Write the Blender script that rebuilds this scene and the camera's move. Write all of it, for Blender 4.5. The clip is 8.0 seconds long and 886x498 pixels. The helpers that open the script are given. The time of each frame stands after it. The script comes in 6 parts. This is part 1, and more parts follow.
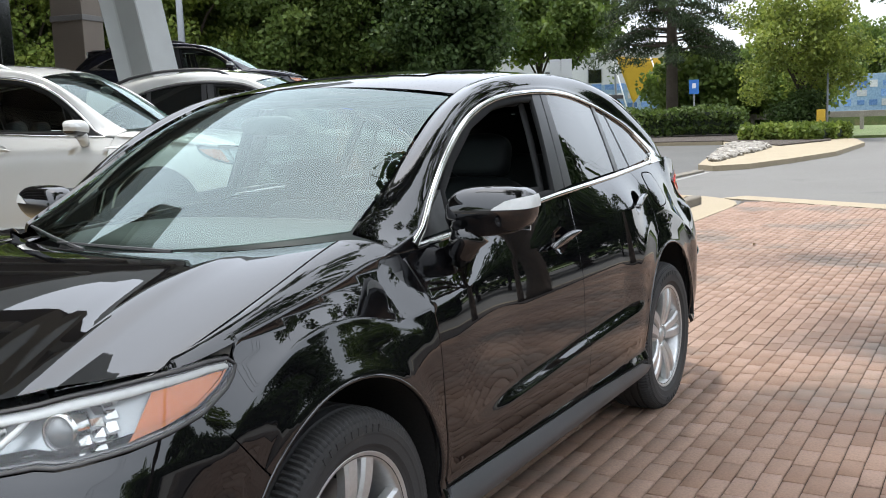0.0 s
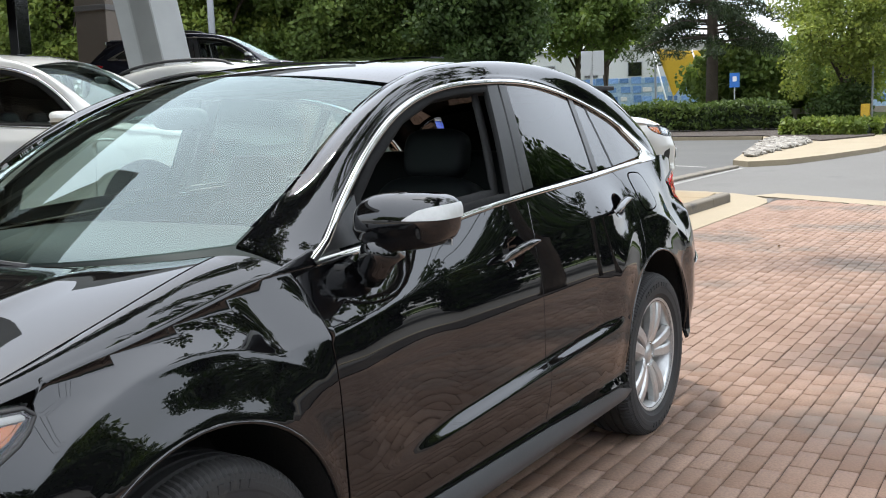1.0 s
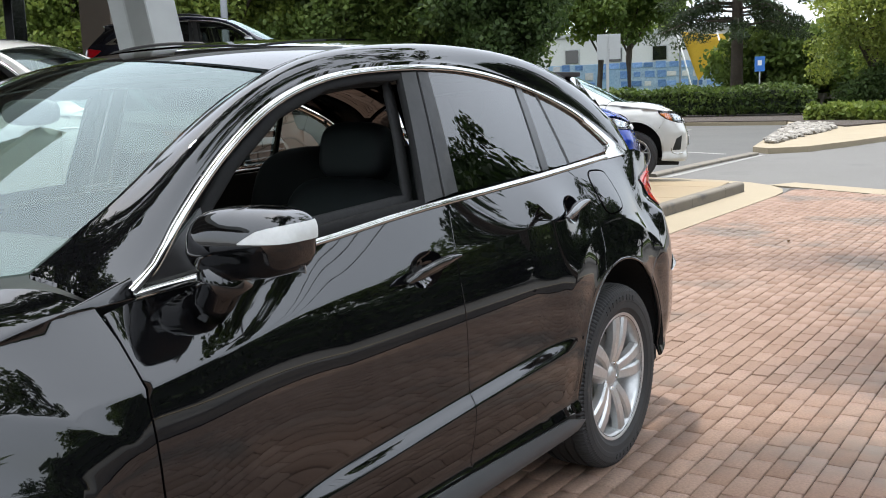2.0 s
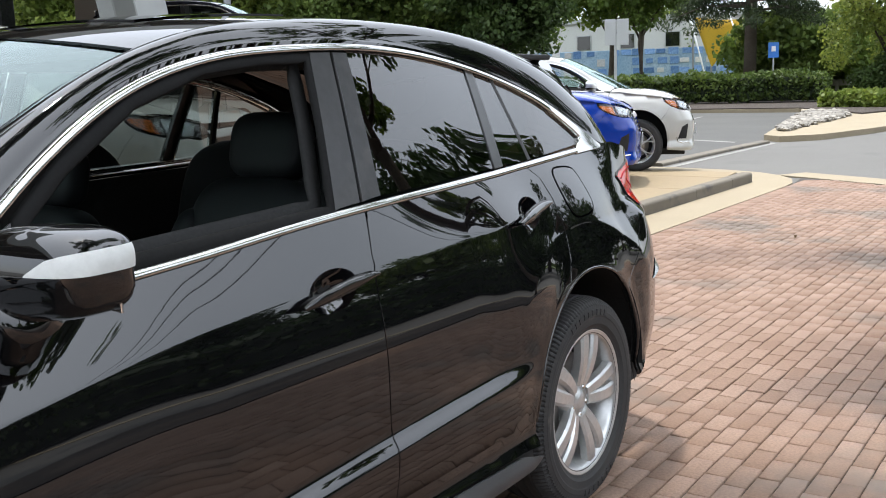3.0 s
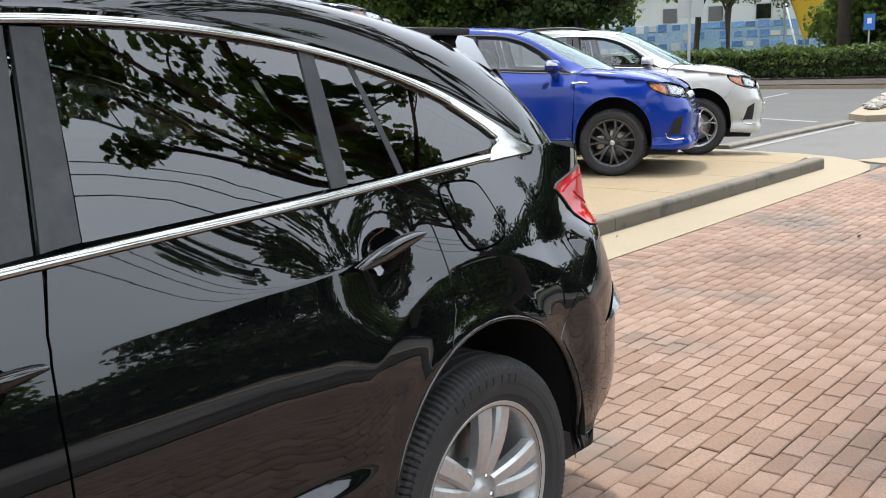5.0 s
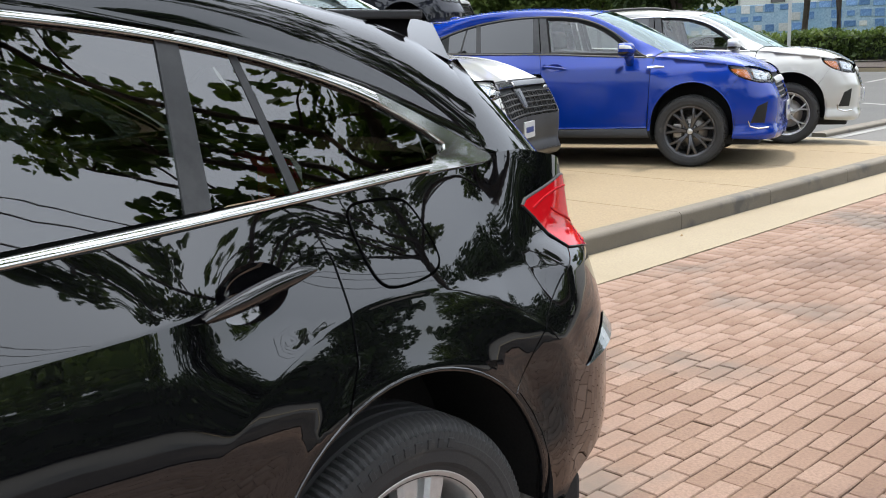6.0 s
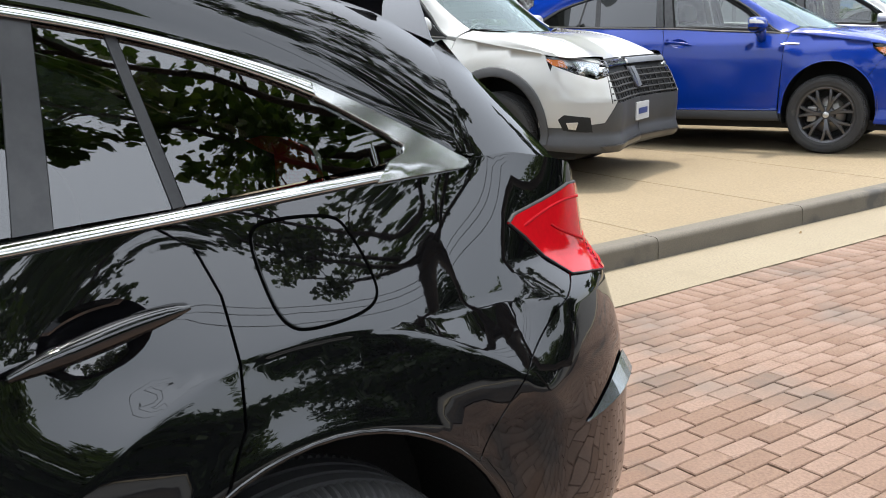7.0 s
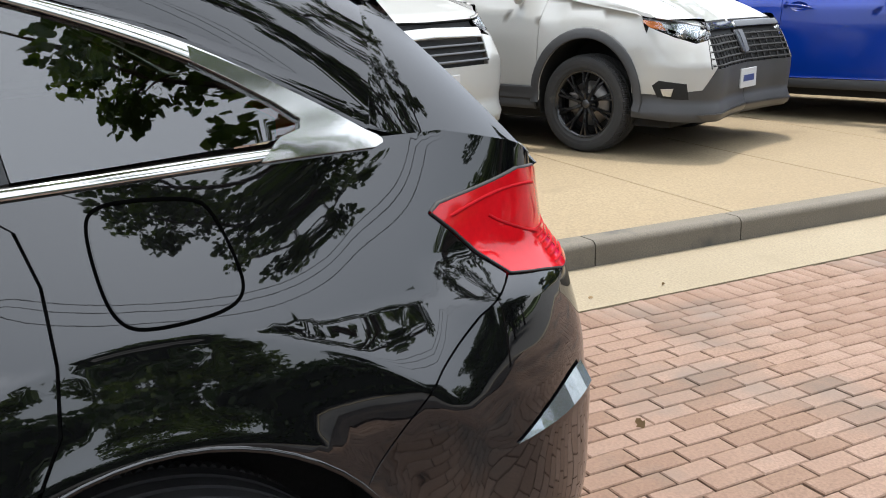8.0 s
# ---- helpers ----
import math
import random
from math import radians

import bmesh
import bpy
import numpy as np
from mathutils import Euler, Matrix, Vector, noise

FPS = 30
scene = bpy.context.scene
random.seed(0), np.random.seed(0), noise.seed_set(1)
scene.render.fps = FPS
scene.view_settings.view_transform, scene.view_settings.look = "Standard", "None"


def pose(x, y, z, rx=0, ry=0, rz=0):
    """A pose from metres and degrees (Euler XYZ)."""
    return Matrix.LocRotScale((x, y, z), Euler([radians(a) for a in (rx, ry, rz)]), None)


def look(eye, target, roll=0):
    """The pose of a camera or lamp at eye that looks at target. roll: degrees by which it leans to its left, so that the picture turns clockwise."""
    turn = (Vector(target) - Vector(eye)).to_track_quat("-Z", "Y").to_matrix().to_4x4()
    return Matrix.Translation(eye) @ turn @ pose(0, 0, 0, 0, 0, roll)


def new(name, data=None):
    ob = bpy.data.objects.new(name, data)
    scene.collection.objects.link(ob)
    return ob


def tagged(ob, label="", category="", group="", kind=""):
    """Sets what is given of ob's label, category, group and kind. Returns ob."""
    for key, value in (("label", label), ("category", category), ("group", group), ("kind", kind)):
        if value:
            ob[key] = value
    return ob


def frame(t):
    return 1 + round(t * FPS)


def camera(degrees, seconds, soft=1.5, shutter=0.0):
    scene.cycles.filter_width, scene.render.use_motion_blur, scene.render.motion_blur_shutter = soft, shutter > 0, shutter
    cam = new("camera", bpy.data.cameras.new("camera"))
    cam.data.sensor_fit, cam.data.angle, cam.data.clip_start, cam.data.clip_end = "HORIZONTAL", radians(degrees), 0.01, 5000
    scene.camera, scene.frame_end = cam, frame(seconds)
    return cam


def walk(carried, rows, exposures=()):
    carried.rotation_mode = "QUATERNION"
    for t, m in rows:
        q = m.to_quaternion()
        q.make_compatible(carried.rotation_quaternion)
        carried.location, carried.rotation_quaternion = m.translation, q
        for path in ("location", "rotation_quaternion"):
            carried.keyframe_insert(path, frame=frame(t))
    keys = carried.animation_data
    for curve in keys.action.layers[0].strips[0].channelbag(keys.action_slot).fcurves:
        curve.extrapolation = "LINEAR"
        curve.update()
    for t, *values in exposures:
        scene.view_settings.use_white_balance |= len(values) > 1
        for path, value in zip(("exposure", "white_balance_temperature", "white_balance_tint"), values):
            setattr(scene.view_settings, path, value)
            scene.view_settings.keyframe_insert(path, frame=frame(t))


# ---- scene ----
cam = camera(48.9, 8.0, 1.0)
METRES, EYE, TILT, LEAN, TURN = 4.393, 1.425, 0.0, 0.0, 30.2
ROWS = [
    (0.0, 0.0, 0.0, 0.0, -0.28, -7.5, 2.15),
    (0.5, 0.0485, 0.0449, 0.0018, 1.01, -7.57, 2.0),
    (1.0, 0.0759, 0.102, -0.0019, 2.11, -7.85, 1.86),
    (1.5, 0.1017, 0.1596, -0.0017, 3.02, -8.27, 1.8),
    (2.0, 0.1497, 0.2173, 0.0006, 3.6, -8.71, 1.87),
    (3.5, 0.219, 0.3788, -0.0023, 4.93, -9.74, 1.84),
    (4.0, 0.2605, 0.4276, 0.0017, 5.89, -10.01, 1.88),
    (4.5, 0.2825, 0.4809, 0.0001, 7.39, -10.33, 2.0),
    (6.0, 0.3743, 0.6617, 0.0014, 15.19, -11.57, 2.13),
    (6.5, 0.3935, 0.726, 0.0033, 19.23, -11.97, 2.42),
    (7.0, 0.4189, 0.7792, 0.0022, 23.58, -12.91, 1.68),
    (7.5, 0.4586, 0.827, 0.0043, 27.82, -14.04, 1.03),
    (8.0, 0.4684, 0.8672, 0.0005, 31.42, -15.15, 0.85),
]
walk(cam, [(t, pose(2.286, -1.924, EYE, TILT, LEAN, TURN) @ pose(METRES * x, METRES * y, METRES * z, 90 + pitch, roll, yaw)) for t, x, y, z, yaw, pitch, roll in ROWS], exposures=[(0.0, 1.00), (8.0, 1.00)])


# ---- world and light ----
SUN_ELEV, SUN_AZ = 76.0, 150.0   # azimuth of the sun, degrees counter-clockwise from +x
world = bpy.data.worlds.new("sky")
scene.world = world
world.use_nodes = True
wn = world.node_tree.nodes
sky = wn.new("ShaderNodeTexSky")
sky.sky_type, sky.sun_disc = "NISHITA", False
sky.sun_elevation, sky.sun_rotation = radians(SUN_ELEV), radians(90 - SUN_AZ)
sky.air_density, sky.dust_density, sky.ozone_density = 1.0, 1.8, 1.0
haze = wn.new("ShaderNodeMix")   # thin even cloud over the whole sky
haze.data_type = "RGBA"
haze.inputs[0].default_value = 0.72
# an overcast sky's own falloff: the zenith near three times as bright as the horizon
way, split, fall, tone = wn.new("ShaderNodeTexCoord"), wn.new("ShaderNodeSeparateXYZ"), wn.new("ShaderNodeMapRange"), wn.new("ShaderNodeMix")
fall.inputs["To Min"].default_value, fall.inputs["To Max"].default_value = 0.36, 1.0
tone.data_type, tone.blend_type = "RGBA", "MULTIPLY"
tone.inputs[0].default_value, tone.inputs[6].default_value = 1.0, (13.9, 14.7, 15.8, 1)
for a, b in ((way.outputs["Generated"], split.inputs[0]), (split.outputs["Z"], fall.inputs["Value"]), (fall.outputs[0], tone.inputs[7]), (tone.outputs[2], haze.inputs[7])):
    world.node_tree.links.new(a, b)
world.node_tree.links.new(sky.outputs[0], haze.inputs[6])
world.node_tree.links.new(haze.outputs[2], wn["Background"].inputs[0])
wn["Background"].inputs[1].default_value = 0.15
sun = new("sun", bpy.data.lights.new("sun", "SUN"))
sun.data.energy, sun.data.angle, sun.data.color = 2.2, radians(3.0), (1.0, 0.95, 0.88)
sd = Vector((math.cos(radians(SUN_AZ)) * math.cos(radians(SUN_ELEV)), math.sin(radians(SUN_AZ)) * math.cos(radians(SUN_ELEV)), math.sin(radians(SUN_ELEV))))
sun.matrix_world = look(sd * 50, (0, 0, 0))


# ---- materials ----
def shader(name, rough=0.5, metal=0.0, spec=0.5, coat=0.0):
    m = bpy.data.materials.new(name)
    m.use_nodes = True
    b = m.node_tree.nodes["Principled BSDF"]
    b.inputs["Roughness"].default_value, b.inputs["Metallic"].default_value = rough, metal
    b.inputs["Specular IOR Level"].default_value = spec
    b.inputs["Coat Weight"].default_value = coat
    b.inputs["Coat Roughness"].default_value = 0.015
    return m, m.node_tree.nodes, m.node_tree.links, b


def noise_at(n, l, coords, scale, detail=4.0, rough=0.6):
    t = n.new("ShaderNodeTexNoise")
    t.inputs["Scale"].default_value, t.inputs["Detail"].default_value, t.inputs["Roughness"].default_value = scale, detail, rough
    l.new(coords, t.inputs["Vector"])
    return t.outputs["Fac"]


def mixed(n, l, fac, a, b):
    x = n.new("ShaderNodeMix")
    x.data_type = "RGBA"
    for sock, v in ((x.inputs[6], a), (x.inputs[7], b)):
        if isinstance(v, tuple):
            sock.default_value = (*v, 1) if len(v) == 3 else v
        else:
            l.new(v, sock)
    if isinstance(fac, float):
        x.inputs[0].default_value = fac
    else:
        l.new(fac, x.inputs[0])
    return x.outputs[2]


def ramp(n, l, fac, lo, hi):
    r = n.new("ShaderNodeMapRange")
    r.inputs["From Min"].default_value, r.inputs["From Max"].default_value = lo, hi
    l.new(fac, r.inputs["Value"])
    return r.outputs["Result"]


def mottled(name, c1, c2, big, small, rough=0.8, bump=0.3, depth=0.003, stain=None, metal=0.0, spec=0.5, vary=0.0, world=False):
    """Two colours mixed by a broad and a fine noise, with bump; stain: (colour, scale, threshold)."""
    m, n, l, b = shader(name, rough, metal, spec)
    co = n.new("ShaderNodeNewGeometry").outputs["Position"] if world else n.new("ShaderNodeTexCoord").outputs["Object"]
    f1, f2 = noise_at(n, l, co, big), noise_at(n, l, co, small, 6)
    col = mixed(n, l, ramp(n, l, f1, 0.35, 0.65), c1, c2)
    dark = tuple(v * 0.72 for v in c1)
    col = mixed(n, l, ramp(n, l, f2, 0.62, 0.3), col, dark)
    if stain:
        f3 = noise_at(n, l, co, stain[1], 5)
        col = mixed(n, l, ramp(n, l, f3, stain[2], stain[2] + 0.12), col, stain[0])
    if vary:
        oi = n.new("ShaderNodeObjectInfo").outputs["Random"]
        ge = n.new("ShaderNodeNewGeometry").outputs["Random Per Island"]
        ad = n.new("ShaderNodeMath")
        ad.operation = "ADD"
        l.new(oi, ad.inputs[0]), l.new(ge, ad.inputs[1])
        fr = n.new("ShaderNodeMath")
        fr.operation = "FRACT"
        l.new(ad.outputs[0], fr.inputs[0])
        hs = n.new("ShaderNodeHueSaturation")
        mr = n.new("ShaderNodeMapRange")
        mr.inputs["To Min"].default_value, mr.inputs["To Max"].default_value = 1 - vary, 1 + vary
        l.new(fr.outputs[0], mr.inputs["Value"]), l.new(mr.outputs[0], hs.inputs["Value"])
        sa = n.new("ShaderNodeMapRange")
        sa.inputs["To Min"].default_value, sa.inputs["To Max"].default_value = 1.06, 0.92
        l.new(fr.outputs[0], sa.inputs["Value"]), l.new(sa.outputs[0], hs.inputs["Saturation"])
        l.new(col, hs.inputs["Color"])
        col = hs.outputs[0]
    l.new(col, b.inputs["Base Color"])
    rr = n.new("ShaderNodeMapRange")
    rr.inputs["To Min"].default_value, rr.inputs["To Max"].default_value = rough * 0.85, min(1, rough * 1.15)
    l.new(f2, rr.inputs["Value"]), l.new(rr.outputs[0], b.inputs["Roughness"])
    if bump:
        bp = n.new("ShaderNodeBump")
        bp.inputs["Strength"].default_value, bp.inputs["Distance"].default_value = bump, depth
        l.new(f2, bp.inputs["Height"]), l.new(bp.outputs[0], b.inputs["Normal"])
    return m


def paint(name, col, flake=0.0, rough=0.35, spec=0.5, coat=1.0):
    """Car paint: a base under clear coat, with a faint ripple and dust."""
    m, n, l, b = shader(name, rough, 0.0, spec, coat)
    co = n.new("ShaderNodeTexCoord").outputs["Object"]
    f = noise_at(n, l, co, 2.3, 3)
    g = noise_at(n, l, co, 900, 2)
    c = mixed(n, l, ramp(n, l, g, 0.4, 0.75), col, tuple(min(1, v * (1 + flake) + flake * 0.02) for v in col))
    l.new(mixed(n, l, ramp(n, l, f, 0.3, 0.9), c, tuple(v * 0.94 for v in col)), b.inputs["Base Color"])
    bp = n.new("ShaderNodeBump")
    bp.inputs["Strength"].default_value, bp.inputs["Distance"].default_value = 0.02, 0.0006
    l.new(noise_at(n, l, co, 60, 2), bp.inputs["Height"]), l.new(bp.outputs[0], b.inputs["Coat Normal" if coat else "Normal"])
    return m


def plain(name, col, rough=0.5, metal=0.0, spec=0.5, coat=0.0, grain=120.0):
    m, n, l, b = shader(name, rough, metal, spec, coat)
    co = n.new("ShaderNodeTexCoord").outputs["Object"]
    f = noise_at(n, l, co, grain, 4)
    l.new(mixed(n, l, ramp(n, l, f, 0.35, 0.7), col, tuple(v * 0.88 for v in col)), b.inputs["Base Color"])
    rr = n.new("ShaderNodeMapRange")
    rr.inputs["To Min"].default_value, rr.inputs["To Max"].default_value = rough * 0.85, min(1.0, rough * 1.2)
    l.new(f, rr.inputs["Value"]), l.new(rr.outputs[0], b.inputs["Roughness"])
    return m


PANES = []


def pane(name, tint, base=0.05, shine=(1, 1, 1)):
    """A thin pane: clear tinted sheet whose gloss grows towards grazing angles."""
    m = bpy.data.materials.new(name)
    m.use_nodes = True
    n, l = m.node_tree.nodes, m.node_tree.links
    n.remove(n["Principled BSDF"])
    lw, tr, gl, mx = n.new("ShaderNodeLayerWeight"), n.new("ShaderNodeBsdfTransparent"), n.new("ShaderNodeBsdfGlossy"), n.new("ShaderNodeMixShader")
    lw.inputs[0].default_value = 0.5
    pw, ma = n.new("ShaderNodeMath"), n.new("ShaderNodeMath")
    pw.operation, ma.operation = "POWER", "MULTIPLY_ADD"
    pw.inputs[1].default_value = 5.0
    ma.inputs[1].default_value, ma.inputs[2].default_value = 0.95 - base, base
    l.new(lw.outputs["Facing"], pw.inputs[0]), l.new(pw.outputs[0], ma.inputs[0])
    tr.inputs[0].default_value = (*tint, 1)
    gl.inputs["Roughness"].default_value = 0.01
    gl.inputs[0].default_value = (*shine, 1)
    PANES.append(m)
    l.new(ma.outputs[0], mx.inputs[0]), l.new(tr.outputs[0], mx.inputs[1]), l.new(gl.outputs[0], mx.inputs[2])
    l.new(mx.outputs[0], n["Material Output"].inputs[0])
    return m


def leafy(name, c1, c2, rough=0.55, shine=0.35):
    """Leaves: colour varies leaf by leaf, with light passing through."""
    m = bpy.data.materials.new(name)
    m.use_nodes = True
    n, l = m.node_tree.nodes, m.node_tree.links
    b = n["Principled BSDF"]
    b.inputs["Roughness"].default_value = rough
    b.inputs["Specular IOR Level"].default_value = shine
    ge = n.new("ShaderNodeNewGeometry").outputs["Random Per Island"]
    co = n.new("ShaderNodeTexCoord").outputs["Object"]
    f = noise_at(n, l, co, 0.7, 3)
    c = mixed(n, l, ge, c1, c2)
    c = mixed(n, l, ramp(n, l, f, 0.4, 0.62), c, tuple(v * 0.75 for v in c1))
    l.new(c, b.inputs["Base Color"])
    tl, mx = n.new("ShaderNodeBsdfTranslucent"), n.new("ShaderNodeMixShader")
    l.new(c, tl.inputs[0])
    mx.inputs[0].default_value = 0.45
    l.new(b.outputs[0], mx.inputs[1]), l.new(tl.outputs[0], mx.inputs[2])
    l.new(mx.outputs[0], n["Material Output"].inputs[0])
    return m


BLACK_PAINT = paint("black_paint", (0.002, 0.002, 0.0025), 0.3, 0.02, 0.9, 0.0)
WHITE_PAINT = paint("white_paint", (0.405, 0.402, 0.377), 0.02)
PEARL_PAINT = paint("pearl_paint", (0.416, 0.419, 0.400), 0.05)
SILVER_PAINT = paint("silver_paint", (0.496, 0.504, 0.504), 0.15)
BLUE_PAINT = paint("blue_paint", (0.001, 0.027, 0.25), 0.03, 0.18, 0.35, 0.25)
DARK_PAINT = paint("dark_blue_paint", (0.012, 0.013, 0.02), 0.5, 0.03, .55, 0.0)
GLOSS_BLACK = plain("gloss_black", (0.008, 0.008, 0.009), 0.12, 0, 0.5, 0.4)
PILLAR_BLACK = mottled("pillar_black", (0.024, 0.024, 0.025), (0.038, 0.037, 0.036), 5, 28, 0.30, 0.05, 0.0006, ((0.052, 0.049, 0.045), 4, 0.6))
TRIM_BLACK = plain("trim_black", (0.022, 0.022, 0.023), 0.55)
CLADDING = mottled("cladding", (0.045, 0.046, 0.048), (0.055, 0.055, 0.056), 3, 400, 0.55, 0.2, 0.0004)
ROCKER = mottled("rocker_plastic", (0.05, 0.053, 0.056), (0.06, 0.062, 0.065), 4, 300, 0.38, 0.15, 0.0004)
CHROME = plain("chrome", (0.600, 0.600, 0.577), 0.09, 1.0, grain=30)
ALLOY = plain("alloy", (0.60, 0.605, 0.60), 0.32, 0.7, grain=60)
ALLOY_DARK = plain("alloy_dark", (0.10, 0.10, 0.105), 0.3, 0.8, grain=60)
ALLOY_BLACK = plain("alloy_black", (0.01, 0.01, 0.011), 0.2, 0.1, 0.5, 0.5, 60)
STEEL = plain("brake_steel", (0.33, 0.31, 0.29), 0.45, 1.0, grain=25)
RUBBER = mottled("rubber", (0.022, 0.022, 0.023), (0.034, 0.033, 0.031), 6, 220, 0.75, 0.3, 0.0008, ((0.06, 0.055, 0.048), 9, 0.62))
SEAL = plain("seal_rubber", (0.006, 0.006, 0.006), 0.7, 0, 0.2)
UNDER = plain("underbody", (0.008, 0.008, 0.008), 0.8)
GLASS_DARK = plain("privacy_glass", (0.006, 0.007, 0.007), 0.015, 0, 0.8, 0.25, 8)
GLASS = pane("clear_glass", (0.66, 0.82, 0.76), 0.10, (0.86, 1.0, 0.98))
GLASS_TINT = pane("privacy_pane", (0.13, 0.15, 0.14), 0.112)
GLASS_SIDE = pane("side_glass", (0.70, 0.76, 0.73), 0.08)
LAMP_GLASS = pane("lamp_cover", (0.94, 0.95, 0.95), 0.05)
LAMP_STRIP = plain("lamp_strip", (0.561, 0.566, 0.544), 0.3, 0, 0.5, 0.5, 60)
LENS_DARK = plain("projector_lens", (0.10, 0.105, 0.105), 0.04, 0, 1.0, 1.0, 10)
AMBER = plain("amber_reflector", (0.510, 0.135, 0.020), 0.25, 0, 0.5, 0.5, 200)
RED_LENS = plain("red_lens", (0.58, 0.006, 0.012), 0.06, 0, 0.5, 0.0, 90)
LEATHER = mottled("leather", (0.006, 0.007, 0.008), (0.009, 0.010, 0.011), 5, 260, 0.55, 0.3, 0.0006, spec=0.25)
DASH = mottled("dash_plastic", (0.011, 0.011, 0.012), (0.016, 0.016, 0.017), 5, 300, 0.6, 0.3, 0.0005)
MIRROR = plain("mirror_glass", (0.8, 0.8, 0.8), 0.01, 1.0, grain=5)
PLATE_WHITE = plain("plate_white", (0.510, 0.514, 0.515), 0.4)
PLATE_BLUE = plain("plate_ink", (0.05, 0.07, 0.2), 0.4)
BRICK = mottled("brick_paver", (0.205, 0.126, 0.087), (0.246, 0.160, 0.114), 1.3, 90, 0.85, 0.5, 0.002, ((0.128, 0.098, 0.077), 0.75, 0.52), vary=0.14, world=True)
JOINT = mottled("joint_sand", (0.034, 0.026, 0.020), (0.061, 0.047, 0.036), 3, 120, 0.95, 0.5, 0.003)
CONCRETE = mottled("concrete_pad", (0.236, 0.178, 0.103), (0.270, 0.209, 0.124), 0.6, 60, 0.85, 0.3, 0.0015, ((0.179, 0.132, 0.077), 1.4, 0.62))
GUTTER = mottled("gutter_concrete", (0.250, 0.205, 0.135), (0.285, 0.238, 0.160), 0.8, 80, 0.85, 0.35, 0.002, ((0.206, 0.168, 0.110), 1.8, 0.6))
KERB = mottled("kerb_concrete", (0.132, 0.115, 0.090), (0.168, 0.147, 0.114), 1.5, 120, 0.88, 0.5, 0.002, ((0.070, 0.066, 0.058), 2.2, 0.54))
ASPHALT = mottled("asphalt", (0.103, 0.099, 0.091), (0.121, 0.117, 0.109), 0.25, 60, 0.9, 0.4, 0.003, ((0.079, 0.077, 0.071), 0.5, 0.58))
LOT_ASPHALT = mottled("lot_asphalt", (0.061, 0.060, 0.057), (0.079, 0.077, 0.071), 0.4, 60, 0.9, 0.4, 0.003)
LINE = mottled("road_paint", (0.26, 0.255, 0.235), (0.17, 0.168, 0.157), 2, 40, 0.8, 0.2, 0.001)
STONE_MAT = mottled("river_stone", (0.255, 0.234, 0.199), (0.152, 0.144, 0.131), 1.0, 14, 0.8, 0.3, 0.01, vary=0.35)
MULCH = mottled("mulch", (0.035, 0.026, 0.02), (0.06, 0.045, 0.035), 1.0, 25, 0.95, 0.9, 0.03)
GRASS = mottled("grass", (0.061, 0.096, 0.020), (0.103, 0.132, 0.034), 0.3, 20, 0.9, 0.8, 0.03, ((0.146, 0.132, 0.057), 0.7, 0.6))
PILLAR = plain("pillar_panel", (0.295, 0.304, 0.289), 0.45, grain=1.5)
WALL_TAN = mottled("tan_stucco", (0.121, 0.099, 0.080), (0.146, 0.120, 0.097), 0.8, 80, 0.85, 0.3, 0.003)
CANOPY = mottled("canopy_soffit", (0.10, 0.095, 0.09), (0.13, 0.125, 0.12), 0.5, 40, 0.7, 0.1, 0.001)
BARK = mottled("bark", (0.06, 0.045, 0.033), (0.095, 0.075, 0.058), 2.0, 30, 0.95, 0.9, 0.03)
WOOD_GREY = mottled("weathered_wood", (0.22, 0.19, 0.16), (0.30, 0.27, 0.23), 1.5, 30, 0.85, 0.4, 0.005)
LEAF_DARK = leafy("leaf_dark", (0.025, 0.048, 0.013), (0.050, 0.080, 0.022))
LEAF_DEEP = leafy("leaf_deep", (0.042, 0.076, 0.018), (0.082, 0.122, 0.032))
LEAF_MID = leafy("leaf_mid", (0.085, 0.135, 0.026), (0.155, 0.205, 0.044))
LEAF_LIGHT = leafy("leaf_light", (0.126, 0.184, 0.030), (0.227, 0.270, 0.049))
LEAF_YELLOW = leafy("leaf_yellow", (0.155, 0.205, 0.036), (0.30, 0.34, 0.065))
LEAF_HEDGE = leafy("leaf_hedge", (0.060, 0.100, 0.021), (0.145, 0.195, 0.042))
NEEDLE = leafy("needles", (0.028, 0.046, 0.017), (0.062, 0.084, 0.030))
LEAF_MAPLE = leafy("leaf_maple", (0.045, 0.085, 0.012), (0.11, 0.16, 0.022))


# ---- mesh helpers ----
def mesh_part(name, verts, faces, material, parent=None, label="", normals=None, smooth=True):
    me = bpy.data.meshes.new(name)
    me.from_pydata([tuple(map(float, v)) for v in verts], [], [tuple(map(int, f)) for f in faces])
    me.materials.append(material)
    me.polygons.foreach_set("use_smooth", [smooth] * len(me.polygons))
    me.update()
    if normals is not None and material not in PANES:
        me.normals_split_custom_set_from_vertices([tuple(map(float, v)) for v in normals])
    ob = new(name, me)
    if parent is not None:
        ob.parent = parent
    if label:
        tagged(ob, label)
    return ob


def part(name, bm, material, parent=None, label="", smooth=False):
    me = bpy.data.meshes.new(name)
    bmesh.ops.recalc_face_normals(bm, faces=bm.faces)
    bm.to_mesh(me)
    bm.free()
    me.materials.append(material)
    me.polygons.foreach_set("use_smooth", [smooth] * len(me.polygons))
    ob = new(name, me)
    if parent is not None:
        ob.parent = parent
    if label:
        tagged(ob, label)
    return ob


